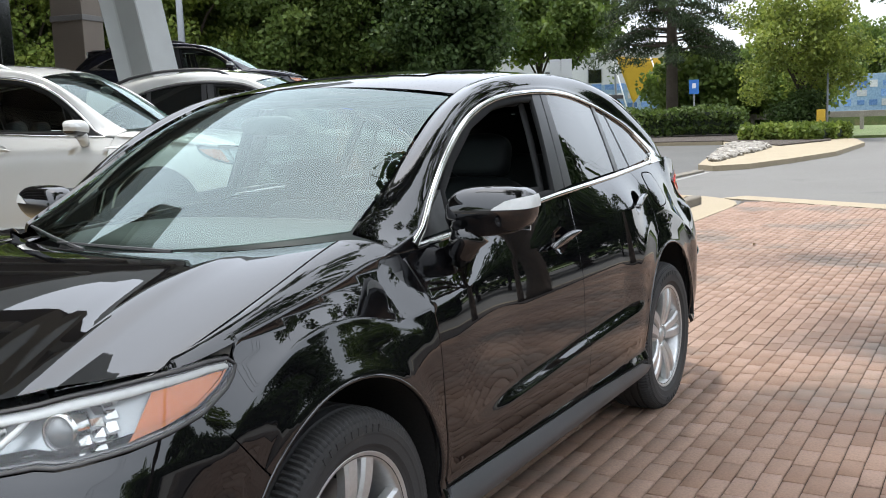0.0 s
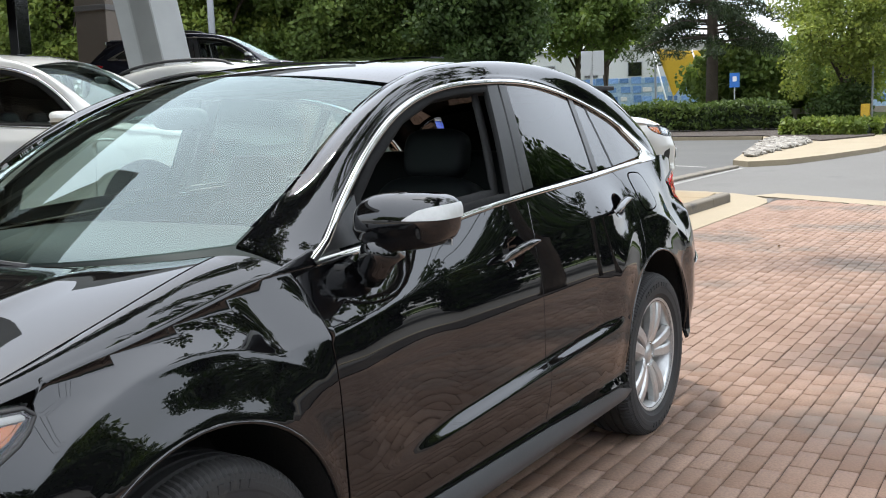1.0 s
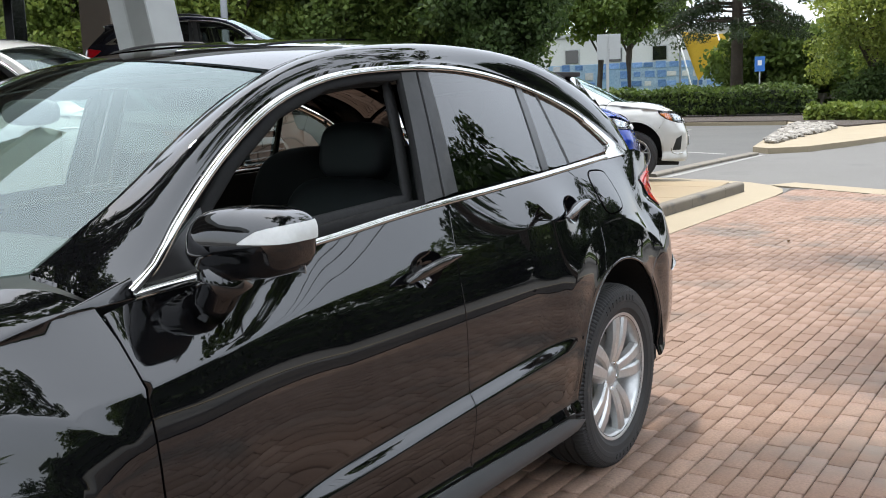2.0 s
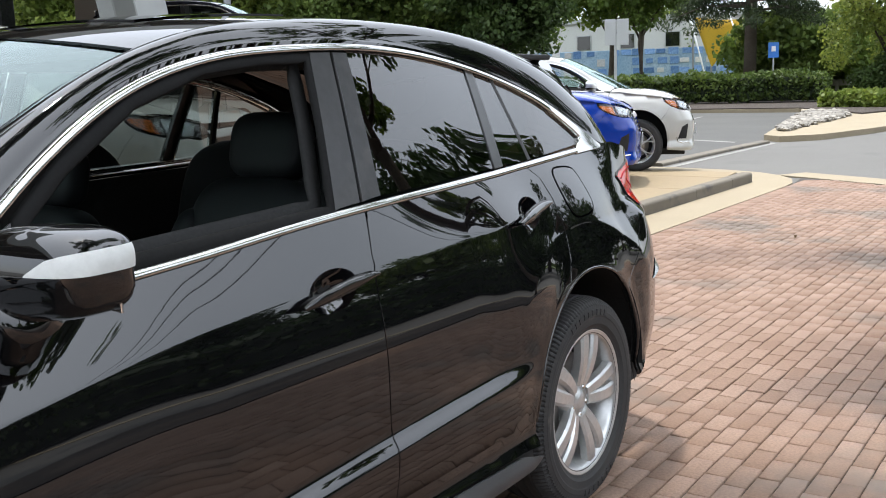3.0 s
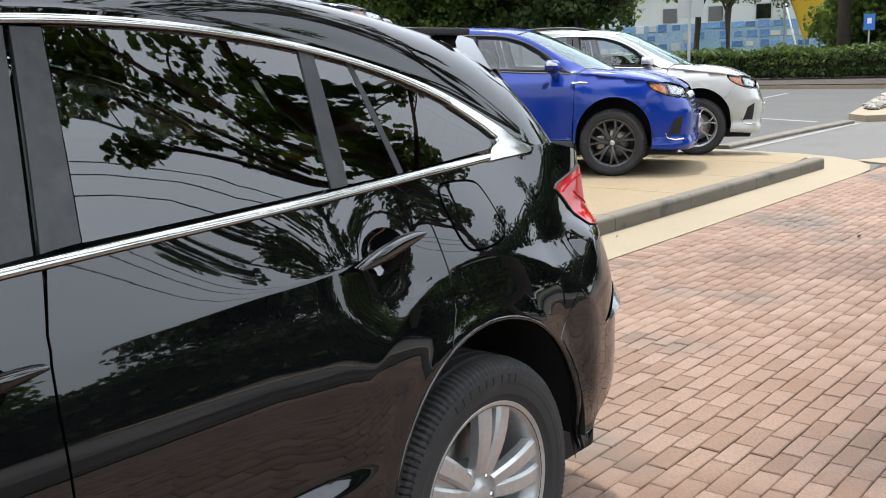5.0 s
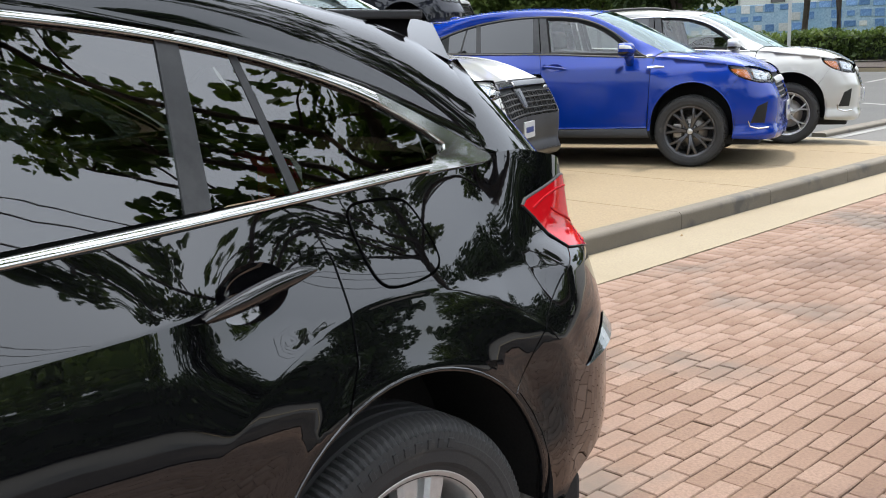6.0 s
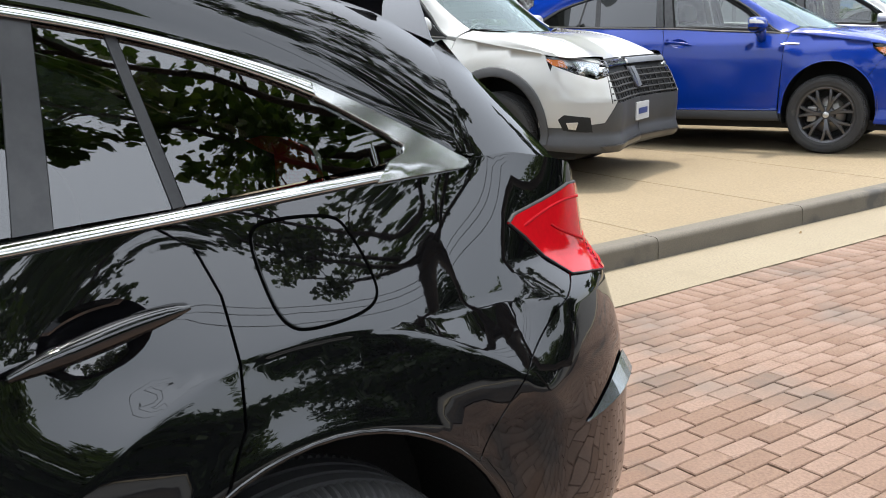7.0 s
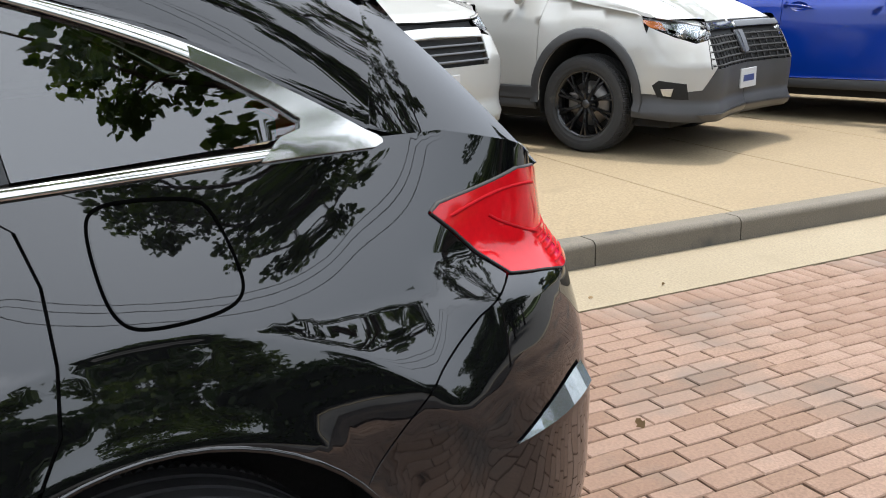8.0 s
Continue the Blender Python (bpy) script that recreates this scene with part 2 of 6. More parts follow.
def box(sx, sy, sz, at=(0, 0, 0), bevel=0.0, seg=2, turn=None, bm=None):
    """A bevelled box centred at a place, added to bm."""
    own = bmesh.new()
    bmesh.ops.create_cube(own, size=1)
    bmesh.ops.scale(own, vec=(sx, sy, sz), verts=own.verts)
    if bevel:
        bmesh.ops.bevel(own, geom=own.edges[:], offset=bevel, segments=seg, profile=0.6, affect="EDGES")
    m = Matrix.Translation(at) @ (turn if turn is not None else Matrix())
    bmesh.ops.transform(own, matrix=m, verts=own.verts)
    if bm is None:
        return own
    me = bpy.data.meshes.new("tmp")
    own.to_mesh(me)
    own.free()
    bm.from_mesh(me)
    bpy.data.meshes.remove(me)
    return bm


def tube(points, radii, sides=8, bm=None):
    """A tapered tube along points."""
    bm = bm or bmesh.new()
    rings = []
    pts = [Vector(p) for p in points]
    for i, p in enumerate(pts):
        d = (pts[min(i + 1, len(pts) - 1)] - pts[max(i - 1, 0)]).normalized()
        q = d.to_track_quat("Z", "Y")
        rings.append([bm.verts.new(p + q @ Vector((math.cos(a) * radii[i], math.sin(a) * radii[i], 0))) for a in [2 * math.pi * k / sides for k in range(sides)]])
    for a, b in zip(rings, rings[1:]):
        for k in range(sides):
            bm.faces.new((a[k], a[(k + 1) % sides], b[(k + 1) % sides], b[k]))
    bm.faces.new(rings[0][::-1]), bm.faces.new(rings[-1])
    return bm


def lathe(profile, seg, axis_x=True, close=False):
    """Verts and faces of a profile (r, x) turned round the x axis."""
    a = np.linspace(0, 2 * np.pi, seg, endpoint=False)
    prof = np.array(profile, float)
    v = np.stack([np.repeat(prof[:, 1][:, None], seg, 1), prof[:, 0][:, None] * np.cos(a), prof[:, 0][:, None] * np.sin(a)], -1).reshape(-1, 3)
    f = []
    for i in range(len(prof) - 1):
        for k in range(seg):
            f.append((i * seg + k, i * seg + (k + 1) % seg, (i + 1) * seg + (k + 1) % seg, (i + 1) * seg + k))
    return v, f


def thing(name, m, label, category, group="", kind=""):
    ob = new(name)
    ob.empty_display_size = 0.2
    ob.matrix_basis = m
    return tagged(ob, label, category, group, kind)


# ---- car shell: a body side as a function of (u along the plan outline, z) ----
def spline(xs, ys):
    xs, ys = np.array(xs, float), np.array(ys, float)
    d = np.diff(ys) / np.diff(xs)
    m = np.concatenate([[d[0]], (d[:-1] + d[1:]) / 2, [d[-1]]])

    def f(x):
        x = np.clip(np.asarray(x, float), xs[0], xs[-1])
        i = np.clip(np.searchsorted(xs, x) - 1, 0, len(xs) - 2)
        h = xs[i + 1] - xs[i]
        t = (x - xs[i]) / h
        return (2 * t**3 - 3 * t**2 + 1) * ys[i] + (t**3 - 2 * t**2 + t) * h * m[i] + (3 * t**2 - 2 * t**3) * ys[i + 1] + (t**3 - t**2) * h * m[i + 1]
    return f


def smooth(t):
    t = np.clip(t, 0, 1)
    return t * t * (3 - 2 * t)


OUTLINE = [(0, -.93), (.35, -.91), (.63, -.84), (.80, -.68), (.885, -.42), (.918, -.12), (.925, .15), (.928, .6), (.93, 1.3), (.932, 2.0), (.93, 2.6), (.912, 3.0), (.87, 3.22), (.80, 3.385), (.68, 3.51), (.40, 3.63), (0, 3.67)]
BELT = spline([-.6, -.45, -.17, .1, .36, .58, 1.03, 1.35, 1.57, 1.96, 2.37, 2.8, 3.08, 3.4], [.925, .945, .985, 1.025, 1.07, 1.085, 1.112, 1.137, 1.148, 1.16, 1.173, 1.19, 1.195, 1.19])
BELT_IN = spline([-.6, -.2, .2, .5, 1.0, 1.55, 2.0, 2.3, 2.6, 3.0, 3.2, 3.4], [.045, .085, .115, .12, .117, .116, .145, .17, .188, .204, .17, .10])
LOW_IN = spline([.15, .22, .26, .30, .345, .38, .42, .48, .60, .75, 1.3], [.10, .05, .018, .0, .012, .026, .02, .011, .0075, .006, .006])
CREASE = spline([-.6, .10, .25, .38, .6, 1.0, 1.5, 2.0, 2.25, 2.6, 3.2], [.87, .89, .895, .903, .926, .963, .985, 1.010, 1.025, 1.04, 1.06])
RING = ((-.02, .392, .553), (2.64, .29, .67))   # the shoulder's sweep round each wheel arch
FRAME_TOP = spline([.44, .52, .59, .78, .97, 1.185, 1.48, 1.85, 2.17, 2.4, 2.6, 2.8, 2.97, 3.07], [1.075, 1.12, 1.185, 1.327, 1.43, 1.494, 1.523, 1.524, 1.496, 1.457, 1.405, 1.333, 1.25, 1.195])
EDGE_X = spline([.28, .55, .75, .95, 1.2, 1.5, 1.9, 2.3, 2.7, 3.0, 3.3], [.70, .675, .645, .615, .59, .575, .57, .562, .55, .54, .53])
EDGE_Z = spline([.28, .55, .75, .95, 1.2, 1.5, 1.9, 2.3, 2.7, 3.0, 3.3], [1.115, 1.255, 1.372, 1.468, 1.548, 1.588, 1.602, 1.587, 1.530, 1.455, 1.30])
ROOF_Z = spline([.9, 1.0, 1.3, 1.7, 2.1, 2.5, 2.9, 3.35], [1.53, 1.562, 1.612, 1.640, 1.638, 1.610, 1.552, 1.45])
ARCH = ((-.02, .392, .412), (2.635, .395, .418))
RISE_Z = np.linspace(.15, 1.3, 6001)
RISE_D = np.cumsum(np.interp(RISE_Z, [.62, .74, .785, .825, .90, .97, 1.05, 1.06], [0, .015, .05, .13, .19, .25, .25, 0])) * (RISE_Z[1] - RISE_Z[0])
DART = spline([-.6, .55, 2.05, 3.2], [.47, .517, .590, .60])


def rise(z):
    """How far the door skin leans in above its lower half."""
    return np.interp(z, RISE_Z, RISE_D)


HANDLES = ((1.375, .972), (2.32, 1.030))


class Shell:
    def __init__(self, ky=1.0, kx=1.0, zmap=None, blunt=0.0, plain_sides=False, nose=1.0):
        self.nose = nose
        pts = [(x, y - blunt * .10 * max(0.0, min(1.0, (x - .2) / .5)) * (y < -.3)) for x, y in OUTLINE]
        c = np.array(pts, float)
        n = len(c)
        t = np.arange(n)
        ts = np.linspace(0, n - 1, 9000)
        xs, ys = spline(t, c[:, 0])(ts), spline(t, c[:, 1])(ts)
        arc = np.concatenate([[0], np.cumsum(np.hypot(np.diff(xs), np.diff(ys)))])
        u = arc - np.interp(1.3, ys, arc) + 1.3
        self.u, self.xs, self.ys = u, xs, ys
        self.front, self.rear = u[0], u[-1]
        tx, ty = np.gradient(xs, u), np.gradient(ys, u)
        ln = np.hypot(tx, ty)
        self.nx, self.ny = ty / ln, -tx / ln
        self.ky, self.kx, self.zmap, self.plain_sides = ky, kx, zmap, plain_sides

    def warp(self, p):
        p = np.array(p, float)
        p[..., 0] *= self.kx
        p[..., 1] = np.where(p[..., 1] < -.38, -.38 + (p[..., 1] + .38) * self.nose, p[..., 1]) * self.ky
        if self.zmap:
            p[..., 2] = np.interp(p[..., 2], self.zmap[0], self.zmap[1])
        return p

    def inset(self, u, z):
        y = np.interp(u, self.u, self.ys)
        zb, db = BELT(y), BELT_IN(y)
        zc = CREASE(y)
        low = LOW_IN(z) + rise(z)
        # doors: a sharp shoulder crease below the sill of the windows
        ledge = .026 * smooth((y - .50) / .5) * smooth((2.35 - y) / .4) * (not self.plain_sides)
        dc = rise(zc) + ledge
        low = low + ledge * smooth((z - DART(y) + .027) / .054)
        door = np.where(z < zc, low, dc + (db - dc) * np.clip((z - zc) / (zb - zc), 0, 1) ** 1.05)
        # fender and quarter: the shoulder runs as a ring round the wheel arch
        side = []
        for cy, cz, ring in RING:
            e = np.hypot(y - cy, z - cz) - ring
            eb = np.maximum(np.hypot(y - cy, zb - cz) - ring, .05)
            e = .5 * (e + np.sqrt(e * e + (.05 if self.plain_sides else .005) ** 2))
            k = smooth((z - .55) / .25) * (1 - smooth((y - 3.08) / .16) * smooth((1.0 - z) / .09))
            g = np.minimum(e / eb, 1.05)
            if cy < 1:
                side.append(low + .11 * np.clip(z - .75, 0, .17) + (db - rise(zb) - .0187) * k * g * (1.35 - .35 * g))
            else:
                tuck = .026 * (1 - smooth((y - 2.96) / .2)) + .08 * np.clip(z - .76, 0, .17)
                base = LOW_IN(z) + rise(np.minimum(z, .95)) + tuck
                side.append(base + (db - .006 - rise(.95) - .0136 - .026 * (1 - smooth((y - 2.96) / .2))) * k * g * (.78 + .22 * g))
        wf, wq = smooth((.40 - y) / .22), smooth((y - 2.08) / .42)
        d = side[0] * wf + side[1] * wq + door * (1 - wf - wq)
        gh = db + (z - zb) * (.28 + .14 * smooth((y - 1.6) / 1.0) + .12 * (z - zb))
        d = np.where(z < zb, d, gh)
        for cy, cz, r in ARCH:
            rr = np.hypot(y - cy, z - cz)
            d = d - .005 * np.exp(-((rr - r) / .03) ** 2)
        wf = smooth((-.46 - y) / .40)
        d = d + wf * np.maximum(z - .62, 0) * .50
        wr = smooth((y - 3.15) / .4)
        d = d + wr * np.maximum(z - .72, 0) * .06 - wr * .014 * smooth((.72 - z) / .06)
        return d

    def at(self, u, z, out=0.0):
        u, z = np.broadcast_arrays(np.asarray(u, float), np.asarray(z, float))
        d = self.inset(u, z) - out
        x, y = np.interp(u, self.u, self.xs), np.interp(u, self.u, self.ys)
        nx, ny = np.interp(u, self.u, self.nx), np.interp(u, self.u, self.ny)
        return self.warp(np.stack([x - nx * d, y - ny * d, z], -1))

    def normal(self, u, z):
        e = 2e-3
        a = self.at(np.asarray(u) + e, z) - self.at(np.asarray(u) - e, z)
        b = self.at(u, np.asarray(z) + e) - self.at(u, np.asarray(z) - e)
        n = np.cross(a, b)
        n /= np.maximum(np.linalg.norm(n, axis=-1, keepdims=True), 1e-9)
        return n


def arc_points(c, a0, a1, k=14, grow=0.0):
    return [(c[0] + (c[2] + grow) * math.cos(radians(a)), c[1] + (c[2] + grow) * math.sin(radians(a))) for a in np.linspace(a0, a1, k)]


def dense(poly, step):
    out = []
    n = len(poly)
    for i in range(n):
        a, b = np.array(poly[i]), np.array(poly[(i + 1) % n])
        k = max(1, int(np.ceil(np.hypot(*(b - a)) / step)))
        out += [tuple(a + (b - a) * j / k) for j in range(k)]
    return out


def signed_area(p):
    p = np.array(p)
    return 0.5 * np.sum(p[:, 0] * np.roll(p[:, 1], -1) - np.roll(p[:, 0], -1) * p[:, 1])


def inside(poly, pts):
    p = np.array(poly)
    x, y = pts[:, 0], pts[:, 1]
    c = np.zeros(len(pts), bool)
    for i in range(len(p)):
        (x1, y1), (x2, y2) = p[i], p[i - 1]
        hit = ((y1 > y) != (y2 > y)) & (x < (x2 - x1) * (y - y1) / (y2 - y1 + 1e-12) + x1)
        c ^= hit
    return c


def panel(shell, name, poly, material, parent, step=0.04, out=0.0, gap=0.0025, fold=0.014, label="", mirror=False, holes=(), rows=False):
    """A sheet over a polygon in (u, z), with its edges folded inwards. mirror: also on the car's other side."""
    from mathutils.geometry import delaunay_2d_cdt
    if signed_area(poly) < 0:
        poly = poly[::-1]
    ring = np.array(dense(poly, step))
    t = np.roll(ring, -1, 0) - np.roll(ring, 1, 0)
    t /= np.maximum(np.linalg.norm(t, axis=1, keepdims=True), 1e-9)
    ring = ring + np.stack([-t[:, 1], t[:, 0]], 1) * gap
    lo, hi = ring.min(0), ring.max(0)
    gx, gy = np.meshgrid(np.arange(lo[0] + step / 2, hi[0], step), np.arange(lo[1] + step / 2, hi[1], step))
    g = np.stack([gx.ravel(), gy.ravel()], 1)
    g = g[inside(ring, g)]
    if rows:
        uu = np.arange(lo[0], hi[0], step * .7)
        uu = uu[(uu > .22) & (uu < 2.60)]
        rowz = [np.stack([uu, CREASE(np.interp(uu, shell.u, shell.ys)) + k], 1) for k in (-.05, -.03, -.016, -.006, .004, .014, .03)]
        zl = DART(uu)
        rowz += [np.stack([uu, zl + k], 1) for k in (-.034, -.026, -.016, -.006, .004, .014, .026, .036)]
        g = g[(np.abs(g[:, 1] - DART(g[:, 0])) > .045) | (g[:, 0] < .24) | (g[:, 0] > 2.58)]
        cz = CREASE(np.interp(g[:, 0], shell.u, shell.ys))
        g = g[(g[:, 1] < cz - .06) | (g[:, 1] > cz + .04) | (g[:, 0] < .24) | (g[:, 0] > 2.58)]
        aa = np.linspace(radians(-10), radians(200), 130)
        for (cy, cz, r), wide, steps in [(c, .03, (-.024, -.011, -.004, .001, .006, .013, .026)) for c in RING] + [(c, .03, (.008, .022, .04)) for c in ARCH]:
            rr = np.hypot(np.interp(g[:, 0], shell.u, shell.ys) - cy, g[:, 1] - cz)
            g = g[np.abs(rr - r - steps[len(steps) // 2]) > wide]
            rowz += [np.stack([cy + (r + k) * np.cos(aa), cz + (r + k) * np.sin(aa)], 1) for k in steps]
        extra = np.concatenate(rowz)
        g = np.concatenate([g, extra[inside(ring, extra)]])
    if len(g):
        far = np.array([np.min(np.hypot(*(ring - q).T)) for q in g])
        g = g[far > (step * 0.45 if not rows else .006)]
    n = len(ring)
    pts = [Vector(p) for p in ring] + [Vector(p) for p in g]
    edges = [(i, (i + 1) % n) for i in range(n)]
    for h in holes:
        k = len(pts)
        hp = np.array(h)
        keep = [i for i, q in enumerate(pts) if i < n or (not inside(hp, np.array([q[:]]))[0] and np.min(np.hypot(*(hp - np.array(q[:])).T)) > .008)]
        pts = [pts[i] for i in keep]
        k = len(pts)
        pts += [Vector(q) for q in h]
        edges += [(k + i, k + (i + 1) % len(h)) for i in range(len(h))]
    vs, _, fs, *_ = delaunay_2d_cdt(pts, edges, [], 1, 1e-6)
    uz = np.array([(v.x, v.y) for v in vs])
    faces = [tuple(f) for f in fs]
    for h in holes:
        mid_ = np.array([uz[list(f)].mean(0) for f in faces])
        out_ = inside(np.array(h), mid_)
        faces = [f for f, o in zip(faces, out_) if not o]
    p, q = shell.at(uz[:, 0], uz[:, 1], out), shell.normal(uz[:, 0], uz[:, 1])
    rn = shell.normal(ring[:, 0], ring[:, 1])
    r0 = shell.at(ring[:, 0], ring[:, 1], out)
    r1 = r0 - rn * fold
    base = len(p)
    verts = np.concatenate([p, r0, r1])
    mid = r0.mean(0)
    side = np.cross(rn, np.roll(r0, -1, 0) - np.roll(r0, 1, 0))
    side /= np.maximum(np.linalg.norm(side, axis=1, keepdims=True), 1e-9)
    side = -side
    en = rn * 0.5 + side * 0.85
    en /= np.linalg.norm(en, axis=1, keepdims=True)
    norms = np.concatenate([q, en, side])
    for i in range(n):
        j = (i + 1) % n
        faces.append((base + i, base + n + i, base + n + j, base + j))
    a = verts[list(faces[0])]
    if np.dot(np.cross(a[1] - a[0], a[2] - a[0]), q[faces[0][0]]) < 0:
        faces = [f[::-1] if k < len(faces) - n else f for k, f in enumerate(faces)]
    ob = mesh_part(name, verts, faces, material, parent, label, norms)
    if mirror:
        w = np.array([-1, 1, 1])
        mesh_part(name, verts * w, [f[::-1] for f in faces], material, parent, label, norms * w)
    return ob


def ribbon(shell, name, path, width, material, parent, out=0.004, label="", mirror=False, thick=0.006, tilt=0.0):
    """A rounded moulding along a path in (u, z); width may be a list."""
    path = np.array(path, float)
    w = np.broadcast_to(np.asarray(width, float), (len(path),)) / 2
    t = np.gradient(path, axis=0)
    t /= np.maximum(np.linalg.norm(t, axis=1, keepdims=True), 1e-9)
    s = np.stack([-t[:, 1], t[:, 0]], 1)
    rows = []
    for k, h in ((-1, -.25), (-1, .45), (-.7, .9), (0, 1), (.7, .9), (1, .45), (1, -.25)):
        q = path + s * (w * k)[:, None]
        rows.append(shell.at(q[:, 0], q[:, 1], out - thick + thick * h * 1.5 + tilt * k * w))
    v = np.stack(rows, 1)
    n, m = v.shape[:2]
    faces = [(i * m + j, (i + 1) * m + j, (i + 1) * m + j + 1, i * m + j + 1) for i in range(n - 1) for j in range(m - 1)]
    v = v.reshape(-1, 3)
    a = v[list(faces[len(faces) // 2])]
    mid = path[n // 2]
    if np.dot(np.cross(a[1] - a[0], a[2] - a[0]), shell.normal(mid[0], mid[1])) < 0:
        faces = [f[::-1] for f in faces]
    ob = mesh_part(name, v, faces, material, parent, label)
    if mirror:
        mesh_part(name, v * np.array([-1, 1, 1]), [f[::-1] for f in faces], material, parent, label)
    return ob


def sheet(shell, name, fn, nu, nv, material, parent, label="", u=(-1, 1), v=(0, 1), fold=0.012, up=True):
    """A patch over a grid of (s, v), with folded edges; fn gives unwarped places."""
    s, t = np.meshgrid(np.linspace(*u, nu), np.linspace(*v, nv), indexing="ij")
    p = shell.warp(fn(s, t))
    e = 1e-3
    n = np.cross(shell.warp(fn(s + e, t)) - shell.warp(fn(s - e, t)), shell.warp(fn(s, t + e)) - shell.warp(fn(s, t - e)))
    n /= np.maximum(np.linalg.norm(n, axis=-1, keepdims=True), 1e-9)
    ref = n.mean((0, 1))
    if (ref[2] < 0) == up:
        n = -n
    idx = np.arange(nu * nv).reshape(nu, nv)
    faces = [(idx[i, j], idx[i + 1, j], idx[i + 1, j + 1], idx[i, j + 1]) for i in range(nu - 1) for j in range(nv - 1)]
    verts, norms = p.reshape(-1, 3), n.reshape(-1, 3)
    a = verts[list(faces[len(faces) // 2])]
    if np.dot(np.cross(a[1] - a[0], a[2] - a[0]), norms[faces[len(faces) // 2][0]]) < 0:
        faces = [f[::-1] for f in faces]
    border = np.concatenate([idx[:, 0], idx[-1, 1:], idx[-2::-1, -1], idx[0, -2:0:-1]])
    k = len(border)
    b0, bn = verts[border], norms[border]
    base = len(verts)
    verts = np.concatenate([verts, b0, b0 - bn * fold])
    norms = np.concatenate([norms, bn, bn])
    faces += [(base + i, base + (i + 1) % k, base + k + (i + 1) % k, base + k + i) for i in range(k)]
    return mesh_part(name, verts, faces, material, parent, label, norms)


# ---- wheels ----
def build_wheel(parent, at, side, radius, rim_r, width, style, alloy, steer=0.0):
    """Tyre, rim, spokes, hub, nuts and brake disc; side is +1 for the car's left."""
    w = new("wheel")
    w.parent = parent
    w.matrix_basis = pose(at[0], at[1], at[2], 0, 0, (0 if side > 0 else 180) + steer)
    h = width / 2
    R, r = radius, rim_r
    prof = [(r - .012, -h * .86), (r + .01, -h * .92), (r + .05, -h * 1.02), (R - .035, -h * .99), (R - .012, -h * .88), (R - .004, -h * .74)]
    for gx in (-.5, -.17, .17, .5):
        prof += [(R, h * (gx - .05)), (R - .008, h * (gx - .04)), (R - .008, h * (gx + .04)), (R, h * (gx + .05))]
    prof += [(R - .004, h * .74), (R - .012, h * .88), (R - .022, h * .94), (R - .026, h * .985), (R - .045, h * 1.01), (R - .048, h * 1.02), (r + .05, h * 1.02), (r + .045, h * 1.005), (r + .022, h * .99), (r + .012, h * .93), (r + .004, h * .90), (r - .012, h * .86)]
    seg = 396
    v, f = lathe(prof, seg)
    v = v.reshape(len(prof), seg, 3)
    for i, (pr, px) in enumerate(prof):
        if pr > R - .03 and abs(px) > h * .5:
            k = np.arange(seg) % 3 == 0
            shift = .007 if abs(px) < h * .95 else .004
            v[i, k, 1:] *= (pr - shift) / pr
    tyre = mesh_part("tyre", v.reshape(-1, 3), f, RUBBER, w, "worn black rubber tyre", smooth=True)
    tyre.data.polygons.foreach_set("use_smooth", [False] * len(tyre.data.polygons))
    if style == "double5" and side > 0 and radius < .365:
        for j, a in enumerate([*np.linspace(116, 70, 9), *np.linspace(-62, -100, 7)]):
            rm = R * .56 + r * .44
            part("tyre_marking", box(.005, .010 + .004 * (j % 3), .020, (h * 1.02, rm * math.cos(radians(a)), rm * math.sin(radians(a))), .001, 1, pose(0, 0, 0, a - 90)), RUBBER, w)
    v, f = lathe([(r, h * .90), (r + .006, h * .89), (r + .006, h * .86), (r - .012, h * .84), (r - .02, h * .72), (r - .035, h * .3), (r - .045, -h * .7), (r - .02, -h * .86)], 72)
    v2, f2 = lathe([(r, h * .90), (r - .006, h * .885), (r - .014, h * .84)], 72)
    mesh_part("rim", np.concatenate([v, v2]), f + [tuple(q + len(v) for q in x) for x in f2], alloy, w, "alloy wheel rim")
    v, f = lathe([(0.05, -.01), (r * .66, -.01), (r * .66, .012), (.05, .012)], 48)
    mesh_part("brake_disc", v, f, STEEL, w, "grey steel brake disc")
    bm = box(.06, .09, .15, (.01, -r * .52, 0), .012)
    part("brake_caliper", bm, STEEL, w)
    v, f = lathe([(0, -h * .2), (r * .94, -h * .2)], 32)
    mesh_part("backing_plate", v, f, UNDER, w)
    n = {"double5": 5, "y10": 10, "y7": 7, "split6": 6}[style]
    xo = h * .78

    def arm(a0, a1, w0, w1, d0, d1, r0, r1):
        pts = []
        for k in range(7):
            t = k / 6
            rr = r0 + (r1 - r0) * t
            aa = a0 + (a1 - a0) * t
            ww = w0 + (w1 - w0) * t
            xx = d0 + (d1 - d0) * t + .012 * math.sin(math.pi * t)
            cy, cz = math.cos(aa), math.sin(aa)
            py, pz = -cz, cy
            ring = []
            for s, dx in ((-1, -.03), (-1, -.004), (-.65, .004), (.65, .004), (1, -.004), (1, -.03)):
                ring.append((xx + dx, cy * rr + py * ww * s, cz * rr + pz * ww * s))
            pts.append(ring)
        vv = [q for ring in pts for q in ring]
        ff = [(i * 6 + j, i * 6 + (j + 1) % 6, (i + 1) * 6 + (j + 1) % 6, (i + 1) * 6 + j) for i in range(6) for j in range(6)]
        ff += [tuple(range(6))[::-1], tuple(range(36, 42))]
        return vv, ff
